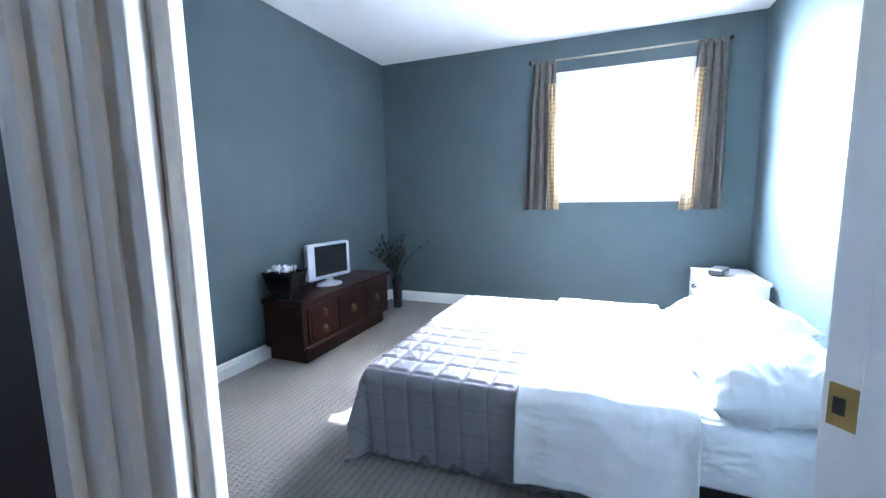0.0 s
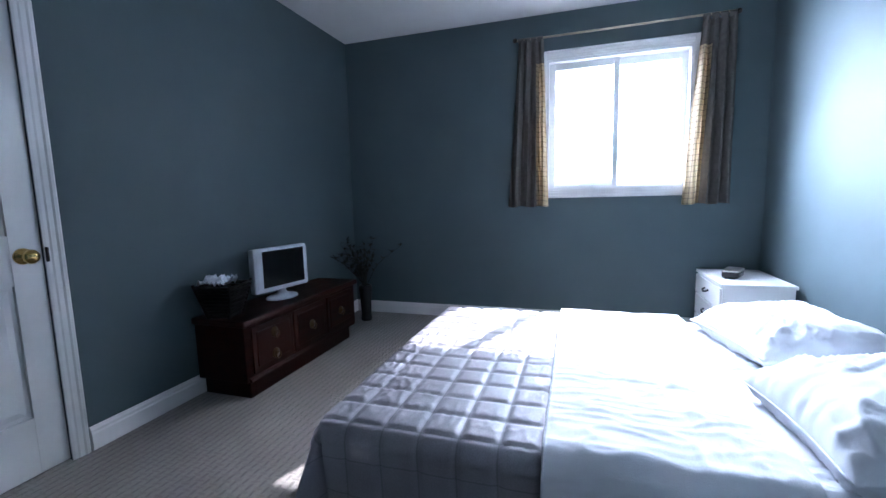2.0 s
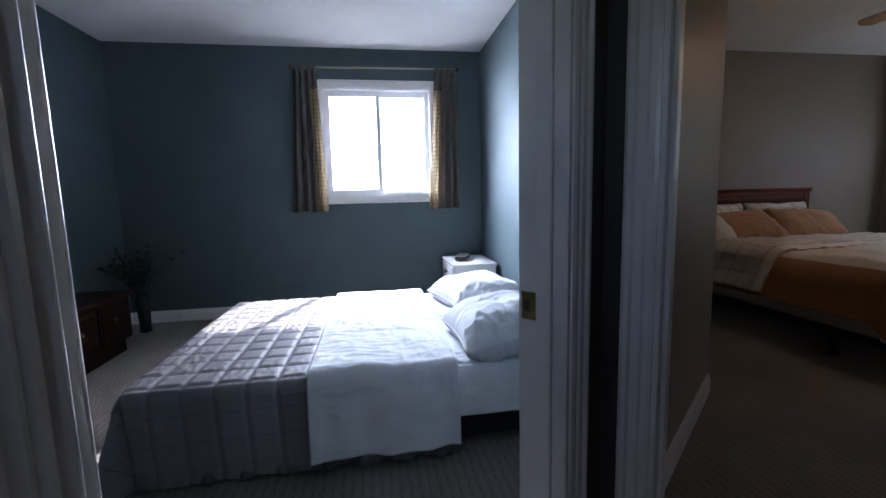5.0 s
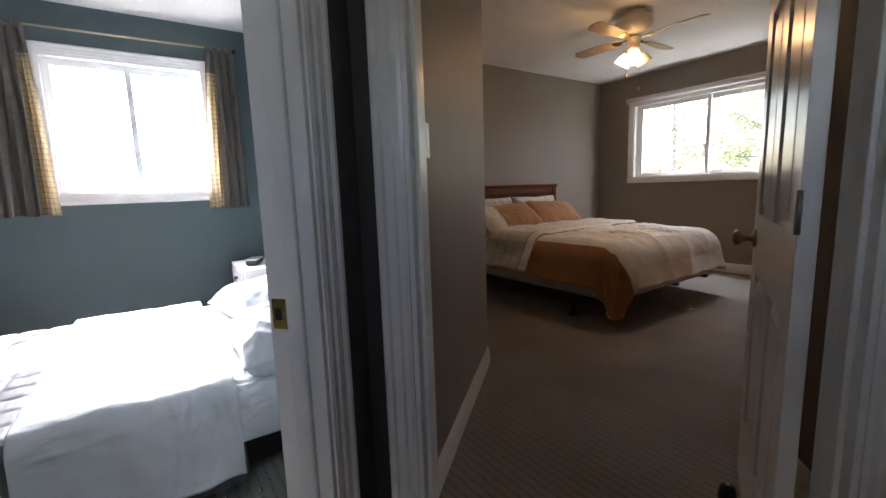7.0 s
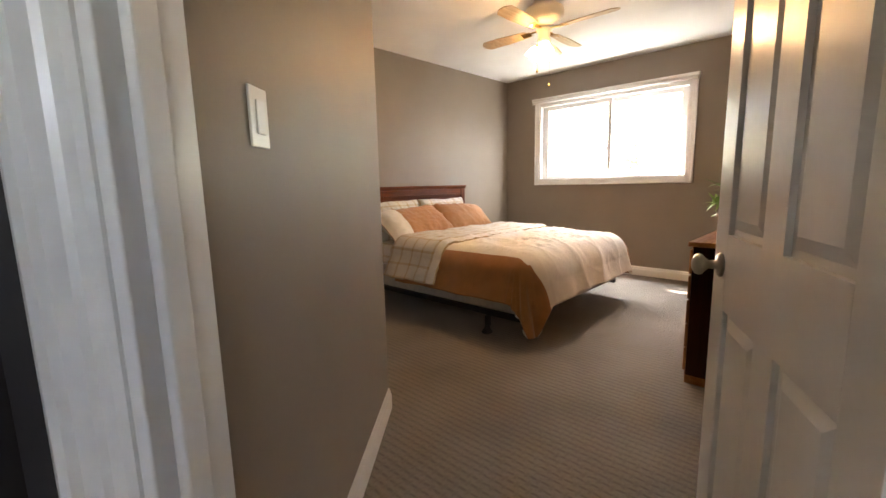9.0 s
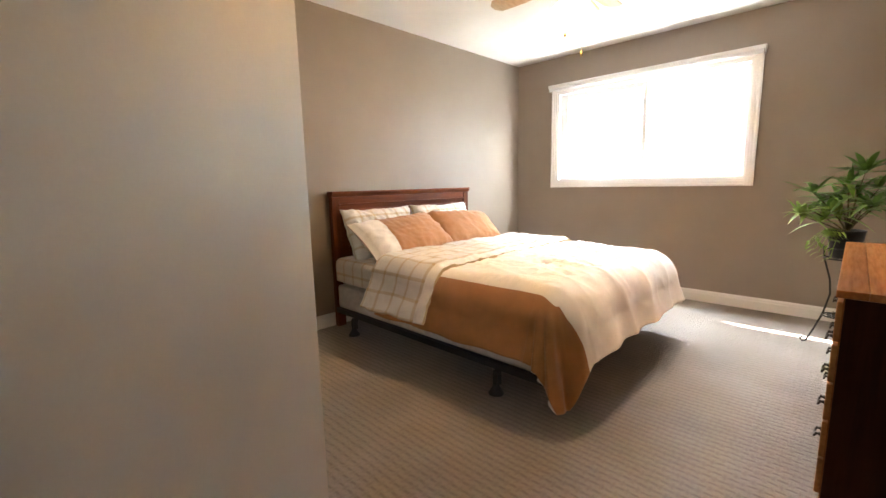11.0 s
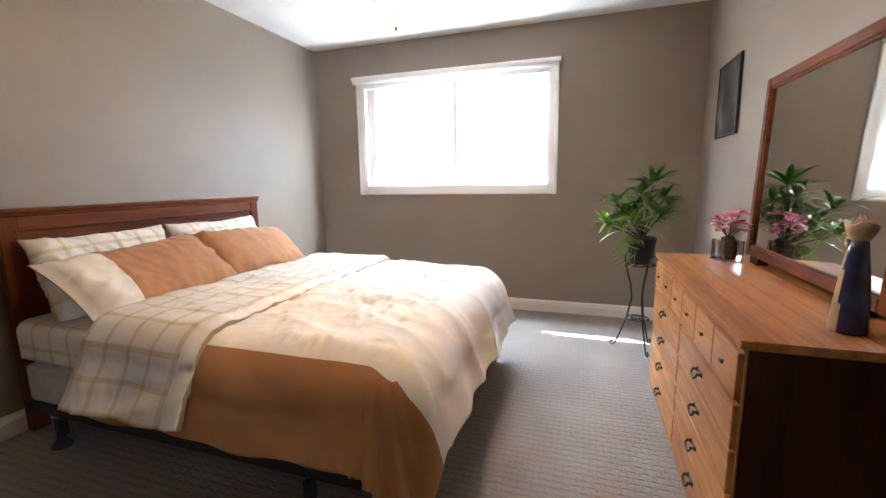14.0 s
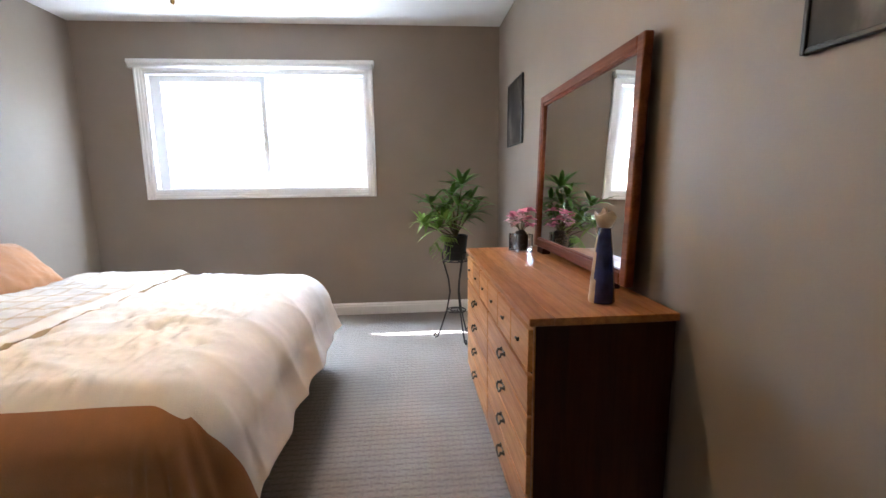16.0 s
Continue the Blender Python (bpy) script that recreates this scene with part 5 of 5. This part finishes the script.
lathe(bm, [(0.060, TOP - 0.205), (0.062, TOP - 0.215), (0.048, TOP - 0.23), (0.048, TOP - 0.28), (0.055, TOP - 0.29), (0.050, TOP - 0.32), (0.02, TOP - 0.332)], 28)
part("switch_housing", bm, FAN_WHITE, fan)
for k in range(4):
    m = pose(0, 0, TOP - 0.212, 0, 0, 1 + 90 * k)
    bm = bmesh.new()
    tilt = pose(0, 0, 0, 11, 0, 0)
    rows = []
    for i in range(13):
        f = i / 12
        x = 0.155 + 0.44 * f
        w = 0.046 + 0.018 * min(1, f * 2)
        if f > 0.9:
            w *= math.sqrt(max(0.05, 1 - ((f - 0.9) / 0.1) ** 2 * 0.85))
        rows.append([bm.verts.new(m @ tilt @ Vector((x, s * w, z))) for s, z in ((-1, -0.003), (1, -0.003), (1, 0.003), (-1, 0.003))])
    for a, b in zip(rows, rows[1:]):
        for q in range(4):
            bm.faces.new((a[q], a[(q + 1) % 4], b[(q + 1) % 4], b[q]))
    bm.faces.new(rows[0])
    bm.faces.new(rows[-1])
    blade = part("blade", bm, PALE_WOOD, fan, "pale wood fan blade")
    bm = bmesh.new()
    box(bm, 0.05, 0.13, -0.012, 0.012, -0.002, 0.004, m=m)
    box(bm, 0.12, 0.20, -0.030, 0.030, -0.008, -0.003, m=m @ tilt)
    part("blade_arm", bm, BRASS, blade)
SHADE_GLASS, sg_t, sg_b = nodes_of("lit frosted glass")
sg_b.inputs["Base Color"].default_value = (0.95, 0.85, 0.68, 1)
sg_b.inputs["Roughness"].default_value = 0.4
sg_b.inputs["Emission Color"].default_value = (1.0, 0.62, 0.28, 1)
sg_b.inputs["Emission Strength"].default_value = FAN_GLOW
FROSTED = plain("white frosted glass", (0.82, 0.82, 0.80), 0.35, var=0.03, relief=0.0)
for k, a in enumerate((215, 335, 95)):
    m = pose(0, 0, TOP - 0.31, 0, 0, a) @ pose(0.035, 0, 0, 0, -36, 0)
    bm = bmesh.new()
    lathe(bm, [(0.018, 0.0), (0.022, -0.03), (0.020, -0.035)], 16, m)
    kit = part("lamp_holder", bm, BRASS, fan)
    bm = bmesh.new()
    lathe(bm, [(0.024, -0.030), (0.040, -0.045), (0.052, -0.075), (0.062, -0.115), (0.066, -0.125), (0.063, -0.125), (0.058, -0.113), (0.048, -0.075), (0.036, -0.048), (0.020, -0.034)], 28, m, caps=False)
    part("glass_shade", bm, FROSTED if k == 1 else SHADE_GLASS, kit, "white frosted glass bell" if k == 1 else "lit frosted glass bell")
    if k != 0:
        continue
    e = FAN @ m @ Vector((0, 0, -0.14))
    lamp("fan_bulb", "POINT", Matrix.Translation(e), FAN_WATTS, (1.0, 0.66, 0.36), radius=0.05)
for x, y, z1 in ((0.035, -0.03, 1.925), (-0.045, 0.03, 2.03)):
    bm = bmesh.new()
    tube(bm, [(x, y, TOP - 0.29), (x * 1.1, y, TOP - 0.34), (x * 1.1, y, z1)], 0.0012, 5)
    lathe(bm, [(0.003, 0.02), (0.008, 0.005), (0.008, -0.008), (0.003, -0.014)], 10, pose(x * 1.1, y, z1))
    part("pull_chain", bm, BRASS, fan)

# roller blind over the wide window, rolled up
blind = thing("roller_blind", pose(5.985, 0, 0, 0, 0, -90), "white roller blind, rolled up above the window", "blind")
bm = bmesh.new()
lathe(bm, [(0.024, -1.00), (0.024, 1.00)], 20, pose(-2.65, -0.038, 2.215, 0, 90, 0))
part("roll", bm, VINYL, blind)
part("valance", one_box(-3.66, -1.645, -0.064, -0.002, 2.222, 2.256, bevel=0.006), TRIM, blind)
for x in (-3.652, -1.658):
    part("end_bracket", one_box(x - 0.004, x + 0.004, -0.062, -0.002, 2.185, 2.222), NICKEL, blind)
bm = bmesh.new()
tube(bm, [(-1.662, -0.045, 2.20), (-1.660, -0.040, 1.7), (-1.664, -0.030, 1.22)], 0.0018, 5)
part("cord", bm, VINYL, blind)

# ---- outside: trees beyond the lawn ----
FOLIAGE = plain("spring foliage", (0.46, 0.50, 0.34), 0.6, var=0.3, scale=0.8, grain=5, relief=0.0)
ft = FOLIAGE.node_tree
fl = ft.nodes.new("ShaderNodeBsdfTranslucent")
fl.inputs["Color"].default_value = (0.52, 0.57, 0.38, 1)
fm = ft.nodes.new("ShaderNodeMixShader")
fm.inputs[0].default_value = 0.5
ft.links.new(ft.nodes["Principled BSDF"].outputs[0], fm.inputs[1])
ft.links.new(fl.outputs[0], fm.inputs[2])
ft.links.new(fm.outputs[0], ft.nodes["Material Output"].inputs["Surface"])


def tree(x, y, h, spread, seed, n_leaf):
    rng = random.Random(seed)
    ob = thing("tree", pose(x, y, -1.2), "tall garden tree with light spring leaves", "tree", "garden trees")
    bm = bmesh.new()
    tube(bm, [(0, 0, -0.1), (0.05, 0.03, h * 0.3), (-0.05, 0.08, h * 0.6), (0.02, 0.0, h)], 0.11, 9, 0.02)
    tips = []
    for k in range(26):
        a, z = k * 2.4 + rng.uniform(-0.4, 0.4), h * rng.uniform(0.18, 0.95)
        ln = spread * rng.uniform(0.5, 1.0) * (1.15 - z / h * 0.7)
        p = [Vector((0, 0, z))]
        way = Vector((math.cos(a), math.sin(a), rng.uniform(0.1, 0.7))).normalized()
        for i in range(6):
            way = (way + Vector((rng.uniform(-0.25, 0.25), rng.uniform(-0.25, 0.25), rng.uniform(-0.1, 0.22)))).normalized()
            p.append(p[-1] + way * ln / 6)
        tube(bm, p, 0.035, 6, 0.008)
        tips += p[2:]
        for _ in range(4):
            q = rng.choice(p[2:])
            w2 = Vector((rng.uniform(-1, 1), rng.uniform(-1, 1), rng.uniform(-0.2, 0.9))).normalized()
            e = q + w2 * ln * 0.35
            tube(bm, [q, (q + e) / 2 + Vector((0, 0, 0.06)), e], 0.013, 5, 0.004)
            tips += [e, (q + e) / 2]
    part("trunk", bm, BARK, ob)
    vs, fs = [], []
    for _ in range(n_leaf):
        c = rng.choice(tips) + Vector((rng.gauss(0, 0.22), rng.gauss(0, 0.22), rng.gauss(0, 0.2)))
        s = rng.uniform(0.05, 0.10)
        u = Vector((rng.uniform(-1, 1), rng.uniform(-1, 1), rng.uniform(-1, 1))).normalized()
        w = u.orthogonal().normalized()
        b = len(vs)
        vs += [c - u * s, c + w * s * 0.5, c + u * s, c - w * s * 0.5]
        fs.append((b, b + 1, b + 2, b + 3))
    me = bpy.data.meshes.new("crown")
    me.from_pydata([tuple(v) for v in vs], [], fs)
    me.materials.append(FOLIAGE)
    cr = new("crown", me)
    cr.parent = ob
    tagged(cr, kind="stuff")


tree(14.0, 4.6, 8.5, 3.2, 21, 8500)
tree(16.5, 8.4, 9.5, 3.4, 22, 8500)
tree(15.5, 1.2, 8.0, 3.2, 23, 8500)
tree(19.5, 12.5, 10.0, 3.8, 24, 8000)
tree(20.5, 5.5, 10.5, 3.8, 25, 8000)
